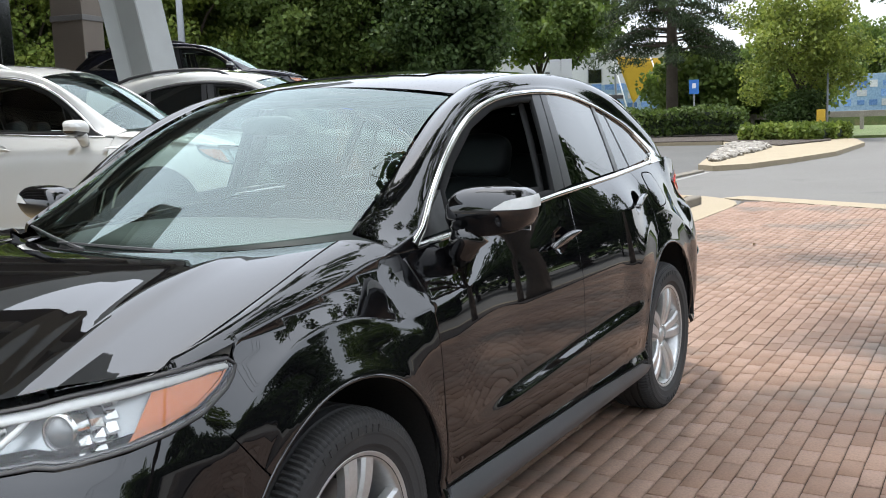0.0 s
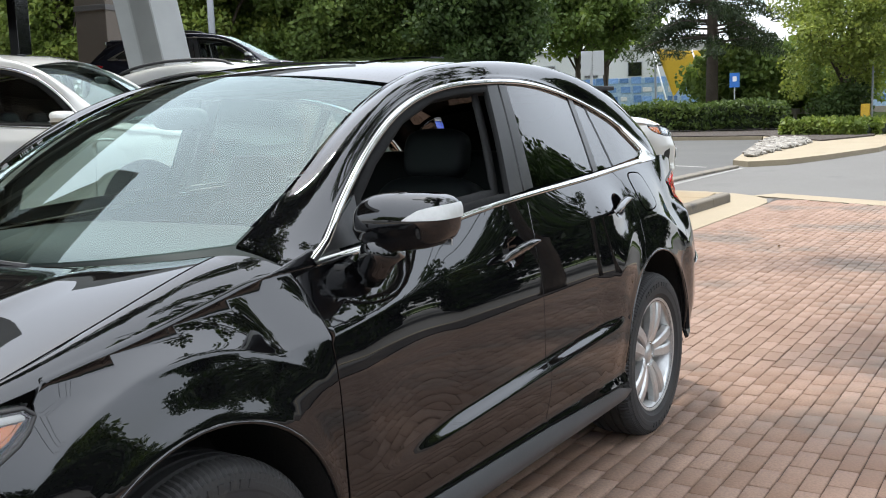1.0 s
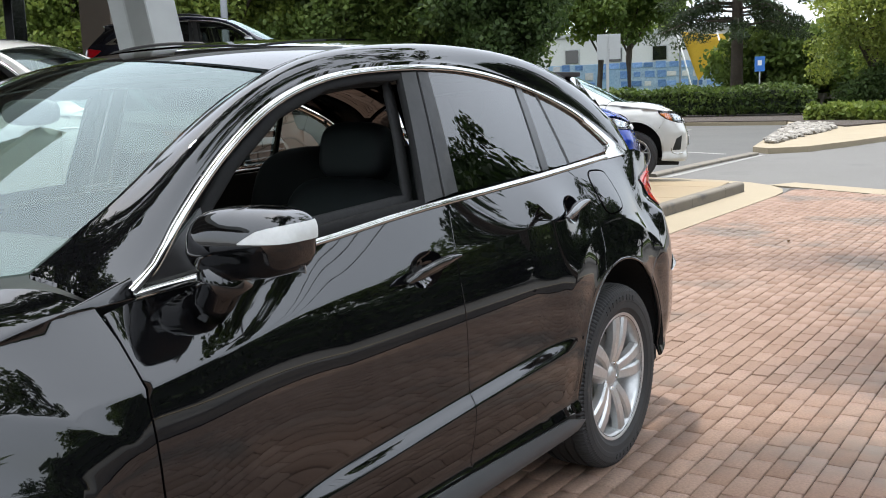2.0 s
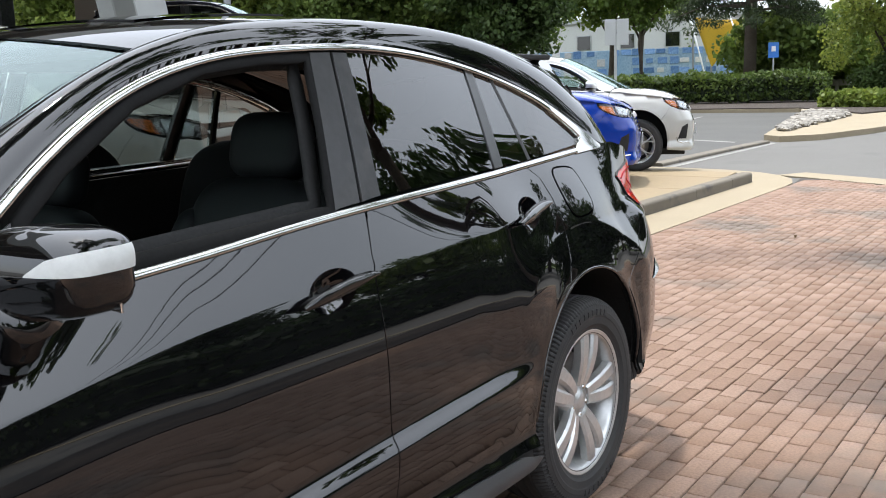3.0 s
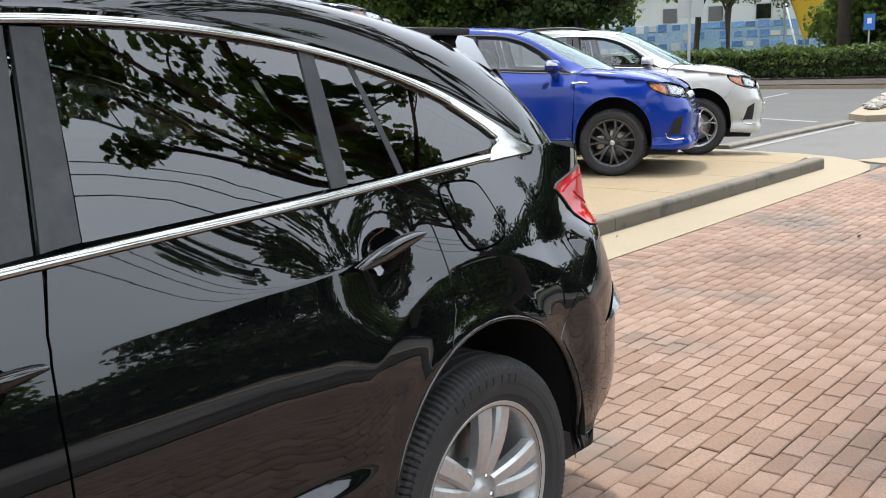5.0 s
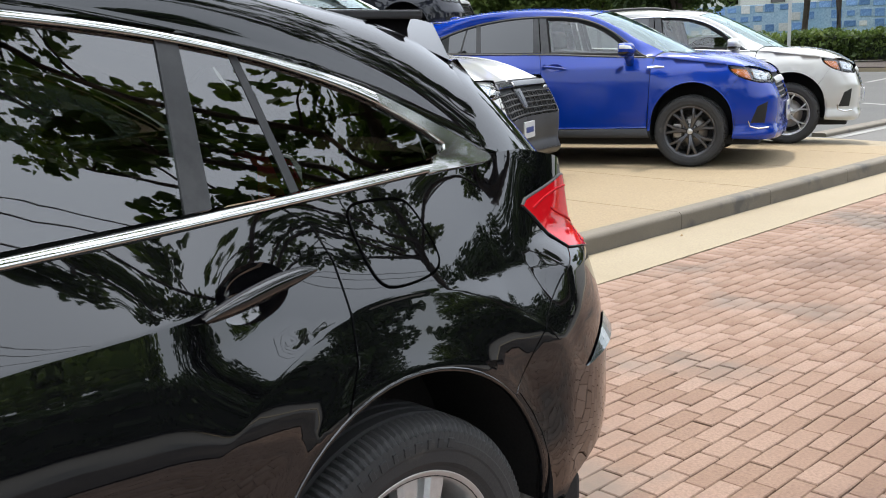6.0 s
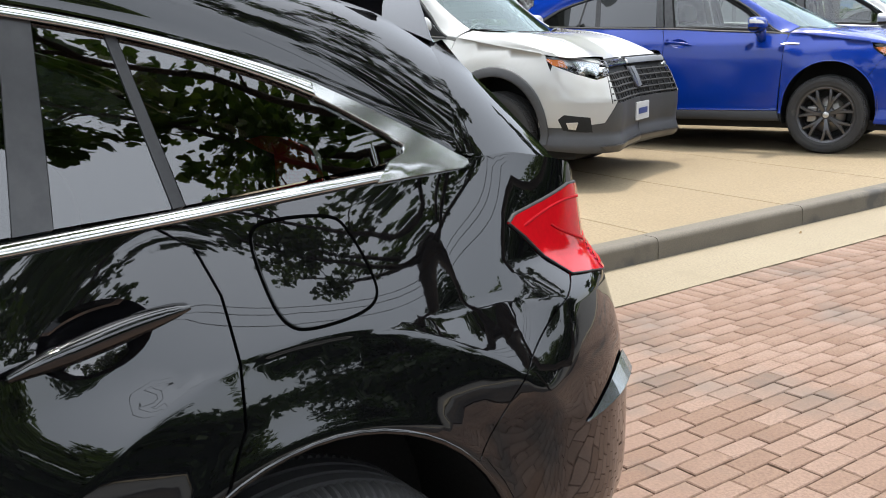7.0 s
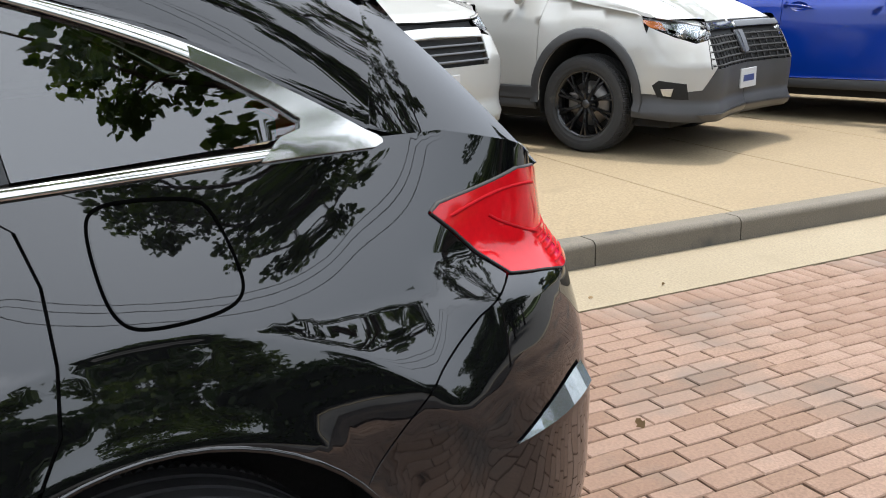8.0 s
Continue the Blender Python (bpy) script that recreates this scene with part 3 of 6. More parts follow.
    for k in range(n):
        a = 2 * math.pi * k / n + (.10 if style == "double5" else .33)
        vv, ff = [], []
        if style == "double5":
            arms = [arm(a - .24, a - .165, .020, .029, xo * .84, xo * .98, .055, r - .004), arm(a + .24, a + .165, .020, .029, xo * .84, xo * .98, .055, r - .004), arm(a, a, .016, .014, xo * .66, xo * .70, .05, r * .9)]
        elif style == "y7":
            arms = [arm(a, a - .2, .018, .015, xo * .85, xo, .04, r - .006), arm(a, a + .2, .018, .015, xo * .85, xo, .04, r - .006), arm(a, a, .012, .009, xo * .8, xo * .9, .04, r * .7)]
        elif style == "split6":
            arms = [arm(a, a + .03, .02, .012, xo * .85, xo * .95, .04, r * .6), arm(a + .03, a - .16, .010, .009, xo * .95, xo, r * .55, r - .006), arm(a + .03, a + .22, .010, .009, xo * .95, xo, r * .55, r - .006)]
        else:
            arms = [arm(a, a + .06, .014, .010, xo * .85, xo, .04, r - .006), arm(a, a - .14, .008, .010, xo * .85, xo, r * .4, r - .006)]
        for va, fa in arms:
            ff += [tuple(q + len(vv) for q in x) for x in fa]
            vv += va
        sp = mesh_part("spoke", vv, ff, alloy, w, smooth=False)
    v, f = lathe([(0, xo * .86), (.032, xo * .86), (.036, xo * .80), (.062, xo * .76), (.078, xo * .70), (.08, 0)], 40)
    mesh_part("hub", v, f, alloy, w)
    v, f = lathe([(0, xo * .90), (.024, xo * .895), (.029, xo * .86)], 32)
    mesh_part("centre_cap", v, f, ALLOY if alloy is not ALLOY_BLACK else ALLOY_DARK, w, "plain round wheel centre cap")
    for k in range(5):
        a = 2 * math.pi * k / 5 + .96
        v, f = lathe([(0, xo * .84), (.007, xo * .84), (.010, xo * .80), (.010, xo * .6)], 6)
        v = v + np.array([0, .052 * math.cos(a), .052 * math.sin(a)])
        mesh_part("wheel_nut", v, f, CHROME if alloy is ALLOY else ALLOY_DARK, w, smooth=False)
    return w


def rounded(name, size, at, material, parent, label="", power=2.6, turn=None, taper=0.0, n=20, lat=(-90, 90), lon=(-180, 180)):
    """A superellipsoid, for cushions, mirror shells and knobs."""
    a, b = np.meshgrid(np.linspace(radians(lat[0]), radians(lat[1]), n), np.linspace(radians(lon[0]), radians(lon[1]), 2 * n), indexing="ij")
    e = 2 / power
    c = lambda t: np.sign(np.cos(t)) * np.abs(np.cos(t)) ** e
    s = lambda t: np.sign(np.sin(t)) * np.abs(np.sin(t)) ** e
    p = np.stack([c(a) * c(b), c(a) * s(b), s(a)], -1)
    p[..., 0] *= 1 + taper * p[..., 2]
    p = p * np.array(size) / 2
    if turn is not None:
        p = p @ np.array(turn.to_3x3()).T
    p = p + np.array(at)
    idx = np.arange(p.shape[0] * p.shape[1]).reshape(p.shape[:2])
    f = [(idx[i, j], idx[i, j + 1], idx[i + 1, j + 1], idx[i + 1, j]) for i in range(n - 1) for j in range(2 * n - 1)]
    return mesh_part(name, p.reshape(-1, 3), f, material, parent, label)


RED_DEEP = plain("deep_red_lens", (0.40, 0.006, 0.012), 0.5, 0, 0.05, 0.0, 90)
REFLECTOR = plain("clear_reflector", (0.36, 0.39, 0.41), 0.12, 0.8, 0.5, 0.3, 90)
# painted shade for the seam round the fuel door
GAP_SHADE = plain("gap_shadow", (0.0015, 0.0015, 0.0015), 0.9, 0, 0.0)


def mirror_case(car, at, sx, material):
    """Door mirror: painted cap, black lower shell, slim signal strip and foot."""
    def skin(lat, lon, grow=1.0):
        e = 2 / 3.5
        c = lambda t: np.sign(np.cos(t)) * np.abs(np.cos(t)) ** e
        s_ = lambda t: np.sign(np.sin(t)) * np.abs(np.sin(t)) ** e
        p = np.stack([c(lat) * c(lon), c(lat) * s_(lon), s_(lat)], -1) * np.array([.136, .066, .074]) * grow
        p[..., 1] += .20 * np.maximum(p[..., 2], 0) - .30 * np.minimum(p[..., 2], 0) + .10 * p[..., 0]
        p[..., 0] += .25 * np.minimum(p[..., 2], 0) * (p[..., 0] > 0)
        p[..., 0] -= .22 * np.minimum(p[..., 2], 0) * (p[..., 0] < 0) + .25 * np.maximum(p[..., 2], 0) * (p[..., 0] < 0) * -1
        p[..., 2] += .10 * p[..., 0] * (p[..., 2] < 0)
        return p * np.array([sx, 1, 1]) + at

    def patch(name, lats, lons, grow, mt, label=""):
        n, m = 24, 73
        b = np.linspace(*lons, m)
        lo, hi = [np.interp(np.linspace(0, 1, m), np.linspace(0, 1, len(q)), q) for q in lats]
        a = lo[None] + (hi - lo)[None] * np.linspace(0, 1, n)[:, None]
        p = skin(np.radians(a), np.radians(np.broadcast_to(b, a.shape)), grow)
        idx = np.arange(n * m).reshape(n, m)
        f = [(idx[i, j], idx[i, j + 1], idx[i + 1, j + 1], idx[i + 1, j]) for i in range(n - 1) for j in range(m - 1)]
        mesh_part(name, p.reshape(-1, 3), f if sx > 0 else [q[::-1] for q in f], mt, car, label)
    patch("mirror_shell", ((-14,), (90,)), (-180, 180), 1.0, material, "glossy door mirror cap")
    patch("mirror_base_shell", ((-90,), (-14.3,)), (-180, 180), .988, GLOSS_BLACK)
    patch("turn_signal_strip", ((1.2, 1.6, 2.0, 2.6, 3.1), (1.8, 14, 19, 22, 24, 25.5, 26.5, 27.5, 28)), (-86, 22), 1.025, LAMP_STRIP, "slim clear mirror turn signal")
    foot = [at + np.array([sx * x, y, z]) for x, y, z in ((-.06, .0, -.055), (-.085, -.005, -.085), (-.10, -.005, -.115), (-.125, .0, -.14))]
    part("mirror_arm", tube(foot, [.058, .050, .046, .044], 14), material, car, "", True)


# ---- a whole car ----
def build_car(name, m, label, material, ky=1.0, kx=1.0, zmap=None, blunt=0.0, tyre=(.35, .245, .235), wheels=("double5", ALLOY), clad=None, rails=False,
              hero=False, face="", rim_x=.87, chrome=CHROME, roof_rail_mat=None, handle_mat=None, group="", step=0.05, nose=1.0):
    car = thing(name, m, label, "car", group)
    S = Shell(ky, kx, zmap, blunt, plain_sides=not hero, nose=nose)
    both = dict(mirror=True)
    trim = clad or material
    fa, ra = ARCH
    top = lambda y0, y1, k=10, dz=0.0: [(y, float(BELT(y)) + dz) for y in np.linspace(y0, y1, k)]
    # inner shell, dark, behind all the panels
    inner = [(-.45, .30), *arc_points(fa, 200, -15, 18, .01)[::1], (2.2, .28), *arc_points(ra, 195, -12, 18, .01), (3.12, .43), (3.3, .52), (3.42, .64), (3.45, 1.05), *top(3.2, -.4, 16, -.035), (-.55, .86)]
    panel(S, "inner_panel", inner, UNDER, car, .09, out=-.03, gap=0, fold=.002, **both)
    # floor pan and wheel wells
    part("floor_pan", box(1.5 * kx, 4.0 * ky, .10, (0, 1.35 * ky, .27), .02), UNDER, car)
    for cy, cz, r in ARCH:
        for sx in (1, -1):
            aa = np.linspace(radians(-20 if cy < 1 else -3), radians(200), 24)
            v, f = [], []
            for a in aa:
                for xx in (.90, .52):
                    v.append(((xx - .012) * sx, cy + (r + .012) * math.cos(a), cz + (r + .012) * math.sin(a)))
            for i in range(23):
                f.append((2 * i, 2 * i + 1, 2 * i + 3, 2 * i + 2))
            k = len(v)
            v += [(.52 * sx, cy + (r + .012) * math.cos(a), cz + (r + .012) * math.sin(a)) for a in aa]
            f.append(tuple(range(k, k + 24)))
            mesh_part("wheel_well", S.warp(np.array(v)), f, UNDER, car, "black plastic wheel arch liner")
    # side panels
    cups = [[(y0 + .084 * math.cos(a) - .014 * math.sin(a), z0 + .046 * math.sin(a) + .014 * math.cos(a)) for a in np.linspace(0, 2 * np.pi, 28, endpoint=False)] for y0, z0 in HANDLES]
    fender = [*top(.352, -.34, 12), (-.362, .934), (-.364, .912), (-.382, .886), (-.410, .866), (-.482, .830), (-.428, .782), *arc_points(fa, 139, -6, 26), (.412, .345), (.396, .69), (.384, .906), (.372, .996)]
    if face == "boxy":
        fender = [*top(.352, -.40, 12), (-.445, .94), (-.475, .88), (-.53, .80), *arc_points(fa, 155, -6, 26), (.412, .345), (.396, .69), (.384, .906), (.372, .996)]
    panel(S, "fender", fender, material, car, step, gap=-.0015, rows=hero, **both)
    fdoor = [*top(.43, 1.552, 14, -.022), (1.53, 1.03), (1.522, .912), (1.522, .58), (1.507, .362), (.43, .372), (.405, .69), (.392, .906), (.38, .996), (.372, 1.045)]
    panel(S, "front_door", fdoor, material, car, step, gap=-.0015, rows=hero, holes=[cups[0]], **both)
    rdoor = [*top(1.563, 2.44, 12, -.022), (2.49, 1.12), (2.512, 1.05), (2.516, .951), (2.506, .86), *arc_points(ra, 115, 188, 14), (2.12, .345), (1.515, .362), (1.53, .58), (1.53, .912), (1.538, 1.03)]
    panel(S, "rear_door", rdoor, material, car, step, gap=-.0015, rows=hero, holes=[cups[1]], **both)
    quarter = [(2.452, float(BELT(2.46)) - .022), *top(2.5, 3.0, 8, -.02), (3.09, 1.19), (3.22, 1.192), (3.40, 1.16), (3.50, 1.125), (3.505, 1.108), (3.40, 1.116), (3.28, 1.096), (3.175, 1.080), (3.153, 1.066), (3.195, 1.030), (3.240, .988), (3.288, .950), (3.187, .902), (3.090, .833), (3.014, .765), (2.953, .700), *arc_points(ra, 43, 113, 16), (2.515, .86), (2.524, .951), (2.52, 1.05), (2.498, 1.12)]
    panel(S, "quarter_panel", quarter, material, car, step, gap=-.0015, rows=hero, **both)
    rocker = [(.395, .278), (2.17, .278), (2.215, .308), (2.11, .338), (1.51, .355), (.425, .366), (.405, .31)]
    panel(S, "rocker_panel", rocker, clad or (ROCKER if hero else TRIM_BLACK), car, step, out=.006, gap=.001, **both)
    # bumpers
    F, R = S.front, S.rear
    fb = [(F, .24), (-.75, .25), (-.42, .27), *arc_points(fa, 196, 140, 10), (-.432, .779), (-.486, .828), (-.56, .806), (-.65, .785), (-.75, .770), (-.81, .764), (-.87, .768), (-1.0, .752), (-1.13, .768), (-1.16, .60), (F, .60)]
    if face == "boxy":
        up_ = [(-.545, .60), *arc_points(fa, 158, 156, 2), (-.50, .80), (-.52, .875), (-.72, .81), (-.92, .77), (-1.08, .795), (-1.10, .62), (-.98, .47), (-.60, .435)]
        panel(S, "bumper_face", [(-.410, .44), (-.405, .555), (-.43, .74), *up_[3:]], material, car, step, gap=.001, **both)
        fb = [(F, .24), (-.75, .25), (-.42, .27), *arc_points(fa, 196, 174, 6), (-.60, .43), (-.98, .465), (-1.10, .61), (F, .61)]
    panel(S, "front_bumper", fb, trim if clad else material, car, step, gap=-.001, **both)
    rb = [(3.194, .899), (3.293, .946), (3.40, .931), (3.49, .915), (3.62, .90), (3.70, .74), (R, .74), (R, .46), (3.52, .455), (3.34, .43), (3.20, .39), (3.10, .35), *arc_points(ra, -8, 42.5, 12), (2.958, .697), (3.019, .762), (3.096, .830)]
    panel(S, "rear_bumper", rb, material, car, step, gap=-.001, **both)
    # tail lamps, tailgate, reflectors
    lamp = [(3.159, 1.066), (3.180, 1.078), (3.28, 1.093), (3.40, 1.113), (3.51, 1.105), (3.62, 1.07), (3.66, .98), (3.62, .918), (3.49, .919), (3.40, .936), (3.296, .950), (3.246, .990), (3.20, 1.034)]
    panel(S, "tail_lamp", lamp, RED_LENS, car, .03, out=.006, gap=.001, label="glossy red tail lamp", **both)
    for k in range(6):
        ribbon(S, "lamp_rib", [(u, .935 + .012 * k) for u in np.linspace(3.46 - .006 * k, 3.62, 5)], .004, RED_DEEP, car, .007, mirror=True, thick=.003)
    ribbon(S, "lamp_rib", [(3.20 + .26 * t, 1.055 + .030 * math.sin(2.2 * t)) for t in np.linspace(0, 1, 10)], .006, RED_DEEP, car, .007, mirror=True, thick=.003)
    ribbon(S, "lamp_rib", [(3.29 + .16 * t, 1.045 - .055 * t**.8) for t in np.linspace(0, 1, 8)], .006, RED_DEEP, car, .007, mirror=True, thick=.003)
    ribbon(S, "lamp_gasket", dense(lamp, .04) + [lamp[0]], .006, TRIM_BLACK, car, .004, mirror=True, thick=.004)
    gate = [(3.665, .752), (R, .752), (R, 1.10), (3.60, 1.12), (3.67, 1.05)]
    panel(S, "tailgate", gate, material, car, step, **both)
    sr = np.linspace(0, 1, 9)
    upper = S.at(3.24 + .23 * sr, .668 + .078 * np.sin(1.45 * sr), np.full(9, .004))
    lower = S.at(3.24 + .234 * sr, .667 + .038 * sr, .004 + .018 * np.sin(1.57 * sr))
    for sx in (1, -1):
        v = np.concatenate([upper, lower, lower - np.array([.03, .03, 0])]) * np.array([sx, 1, 1])
        f = [(9 * k + i, 9 * k + i + 1, 9 * k + i + 10, 9 * k + i + 9)[::-1] for k in (0, 1) for i in range(8)] + [(8, 17, 26)[::-1]]
        mesh_part("bumper_reflector", v, [g[::-sx] for g in f], REFLECTOR, car, "clear silver bumper reflector", smooth=False)

    # hood, windshield, roof and rear glass
    ua = -.57

    def hood(s, v):
        a = np.abs(s)
        uf = F + (ua - F) * a
        f = S0.at(uf, np.interp(uf, [F, -1.17, -.99, -.87, -.69, -.57], [.848, .856, .875, .887, .913, .930]))
        f[..., 0] = np.maximum(f[..., 0], 0) * np.sign(s)
        ry, rz = .03 + .20 * a**2.2, 1.085 + .025 * a**3
        rx = .70 * s
        g = 1 - np.clip(1 - v, 0, 2) ** 1.7
        x = f[..., 0] + (rx - f[..., 0]) * v
        x = x + s * .025 * np.sin(np.pi * v) * a
        y = f[..., 1] + (ry - f[..., 1]) * v
        z = f[..., 2] + (rz - f[..., 2]) * g
        z = z + .022 * np.sin(np.pi * np.clip(v, 0, 1)) * (1 - a**2) + .009 * np.exp(-((a - .60 - .1 * v) / .06) ** 2) * np.sin(np.pi * np.clip(v, 0, 1)) - .02 * a**6 * np.sin(np.pi * np.clip(v, 0, 1))
        return np.stack([x, y, z], -1)
    S0 = Shell(1, 1, None, blunt, plain_sides=not hero)
    sheet(S, "hood", hood, 41, 26, material, car)

    def fender_top(s, v):
        y = -.55 + .90 * v
        e = hood(np.ones_like(v), np.clip((y + .655) / .90, 0, 1)) + np.array([.007, 0, 0])
        b = S0.at(y, BELT(y))
        w = s[..., None]
        p = b + (e - b) * w
        p[..., 2] += .012 * np.sin(np.pi * s)
        return p
    left = sheet(S, "fender_top", fender_top, 8, 24, material, car, u=(0, 1))
    mirrored(left, car)

    def screen(s, v):
        a = np.abs(s)
        ye = .31 + .78 * v
        xe, ze = EDGE_X(ye) - .012, EDGE_Z(ye) - .004
        yc, zc = .05 + .95 * v, 1.085 + .477 * (1 - np.clip(1 - v, 0, 2) ** 1.12)
        k = a**2.1
        return np.stack([s * xe, yc + (ye - yc) * k, zc + (ze - zc) * k], -1)
    ws = sheet(S, "windshield", screen, 31, 20, GLASS, car, "clear laminated windshield", u=(-1, 1), v=(.0, 1), fold=.005)
    ws.visible_shadow = False

    def roof(s, v):
        a = np.abs(s)
        ye, yc = 1.09 + 2.01 * v, 1.0 + 2.22 * v
        k = a**2.3
        zc, ze = ROOF_Z(yc), EDGE_Z(ye)
        return np.stack([s * EDGE_X(ye), yc + (ye - yc) * k, zc + (ze - zc) * k], -1)
    sheet(S, "roof", roof, 31, 36, material, car)
    sheet(S, "sunroof", lambda s, v: roof(s, v) + np.array([0, 0, .004]), 15, 10, GLASS_DARK, car, "tinted glass sunroof panel", u=(-.62, .62), v=(.12, .36), fold=.006)

    def cant(s, v):
        ya = .365 + 2.71 * v
        ta = np.where(ya < .46, BELT(ya) + .004, FRAME_TOP(ya) + .014)
        b = S0.at(ya, ta)
        ye = .30 + 2.80 * v
        e = np.stack([EDGE_X(ye) + .004, ye, EDGE_Z(ye)], -1)
        p = b + (e - b) * s[..., None]
        bul = .030 * np.sin(np.pi * np.clip(s, 0, 1)) * np.minimum(1, 8 * np.clip(v, 0.02, 1))
        p[..., 0] += bul * .55
        p[..., 2] += bul * .75
        return p
    c = sheet(S, "roof_side", cant, 12, 60, material, car, u=(0, 1))
    mirrored(c, car)

    def rear_glass(s, v):
        a = np.abs(s)
        t = roof(s * .93, np.ones_like(v))
        b = S0.at(3.60 + 0 * v, 1.10 + 0 * v)
        low = np.stack([s * .555, 3.50 - .13 * a**2, 1.12 + 0 * v], -1)
        return t + (low - t) * v[..., None] + np.array([0, -.01, -.01])
    sheet(S, "rear_window", rear_glass, 21, 8, GLASS_DARK, car, "dark tinted rear window")
    spoiler_body(S, roof, material, car)

    def dpillar(s, v):
        e = cant(s, np.ones_like(s))
        k = v[..., None]
        p1, p2 = S0.at(3.27, 1.16), np.array([.60, 3.44, 1.095])
        a = (1 - k) ** 2 * cant(0 * s, np.ones_like(s)) + 2 * k * (1 - k) * p1 + k**2 * p2
        b = cant(np.ones_like(s), np.ones_like(s)) * (1 - k) + np.array([.56, 3.12, 1.40]) * k
        w = s[..., None]
        p = a + (b - a) * w
        return p + (e - (cant(0 * s, np.ones_like(s)) * (1 - w) + cant(np.ones_like(s), np.ones_like(s)) * w)) * (1 - .7 * k)

    q = sheet(S, "rear_pillar", dpillar, 8, 10, material, car, u=(0.001, 0.999), v=(0.001, .999))
    mirrored(q, car)

    # window surrounds
    ys = np.linspace(.445, 3.06, 46)
    ribbon(S, "belt_moulding", [(y, float(BELT(y)) - .010) for y in ys], .017, chrome, car, .006, "bright chrome window sill moulding", **both)
    yt = np.concatenate([np.linspace(.445, 1.2, 22), np.linspace(1.25, 3.03, 44)])
    wt = .018 + .010 * smooth((yt - 2.5) / .35) - .008 * smooth((yt - 2.93) / .1)
    ribbon(S, "frame_moulding", [(y, float(FRAME_TOP(y)) - .003 - .006 * float(smooth((y - 2.7) / .25))) for y in yt], wt, chrome, car, .006, "bright chrome window frame moulding", **both)
    ft = lambda y, dz=0.0: (float(y), float(FRAME_TOP(y)) + dz)
    tip = [*[ft(y, .005) for y in np.linspace(2.78, 3.06, 8)], (3.080, 1.197), (3.089, 1.190), (3.088, 1.184), (3.07, 1.178), *[(y, float(BELT(y)) - .018) for y in (3.0, 2.93, 2.86)], (2.90, 1.206), (2.938, 1.216), (2.943, 1.23), *[ft(y, -.016 - .010 * (y - 2.78) / .12) for y in (2.90, 2.84, 2.78)]]
    panel(S, "moulding_end", tip, chrome, car, .02, out=.0102, gap=0, **both)
    if hero:
        ribbon(S, "pillar_foot", [(.29 + .165 * k, 1.059 + .022 * k) for k in np.linspace(0, 1, 8)], list(np.linspace(.006, .042, 8)), material, car, .001, mirror=True, thick=.003)
    sail = [(.47, 1.082), (.66, 1.095), (.675, 1.215), (.60, 1.165), (.52, 1.10)]
    panel(S, "mirror_sail", sail, PILLAR_BLACK, car, .03, out=-.002, gap=0, **both)
    bp1 = [(1.522, 1.512), (1.600, 1.514), (1.548, 1.15), (1.452, 1.142)]
    panel(S, "pillar_trim", bp1, PILLAR_BLACK, car, .03, out=.0, label="satin black door pillar trim", **both)
    bp2 = [(1.608, 1.514), (1.667, 1.512), (1.634, 1.157), (1.556, 1.15)]
    panel(S, "pillar_trim", bp2, PILLAR_BLACK, car, .03, out=.0, label="satin black door pillar trim", **both)
    opening = [(.675, 1.102), (1.450, 1.142), (1.49, 1.33), (1.515, 1.498), (1.36, 1.494), (1.185, 1.474), (.985, 1.408), (.80, 1.298), (.69, 1.21)]
    ring = np.array(dense(opening + [opening[0]], .05)[:-1])
    ribbon(S, "window_seal", [*ring, ring[0]], .030, SEAL, car, -.004, "black rubber window seal", mirror=True)
    inner_ring = [(y, z) for y, z in np.array(opening) * .97 + np.array(opening).mean(0) * .03]
    ribbon(S, "door_inner_frame", dense(inner_ring, .06) + [inner_ring[0]], .045, UNDER, car, -.045, mirror=True)
    g = panel(S, "door_window", opening, GLASS_SIDE, car, .06, out=-.012, gap=0, fold=.004, label="clear side window glass")
    g.visible_shadow = False
    if hero:
        me = g.data
        me.transform(Matrix.Diagonal((-1, 1, 1, 1)))
        me.flip_normals()
    else:
        g2 = mirrored(g, car)
        g2.visible_shadow = False
    dark = GLASS_TINT if hero else GLASS_DARK
    rg = [*[ft(y, -.014) for y in np.linspace(1.669, 2.286, 9)], (2.245, 1.172), (1.636, 1.157)]
    panel(S, "rear_door_glass", rg, dark, car, .05, out=-.004, gap=0, label="dark tinted rear door glass", **both)
    dv = [ft(2.288, -.012), ft(2.334, -.012), (2.300, 1.174), (2.245, 1.172)]
    panel(S, "window_divider", dv, PILLAR_BLACK, car, .03, out=.0, gap=0, **both)
    sg = [ft(2.336, -.014), ft(2.385, -.014), ft(2.437, -.014), (2.478, 1.178), (2.302, 1.174)]
    panel(S, "rear_door_vent_glass", sg, dark, car, .04, out=-.004, gap=0, **both)
    sl = [ft(2.439, -.012), ft(2.457, -.012), (2.50, 1.18), (2.48, 1.178)]
    panel(S, "window_gap_seal", sl, TRIM_BLACK, car, .03, out=-.003, gap=0, **both)
    qg = [*[ft(y, -.014 - .012 * max(0, y - 2.75) / .15) for y in np.linspace(2.459, 2.92, 10)], (2.945, 1.226), (2.94, 1.212), (2.90, 1.20), (2.502, 1.18)]
    panel(S, "quarter_glass", qg, dark, car, .04, out=-.004, gap=0, label="dark tinted quarter window glass", **both)

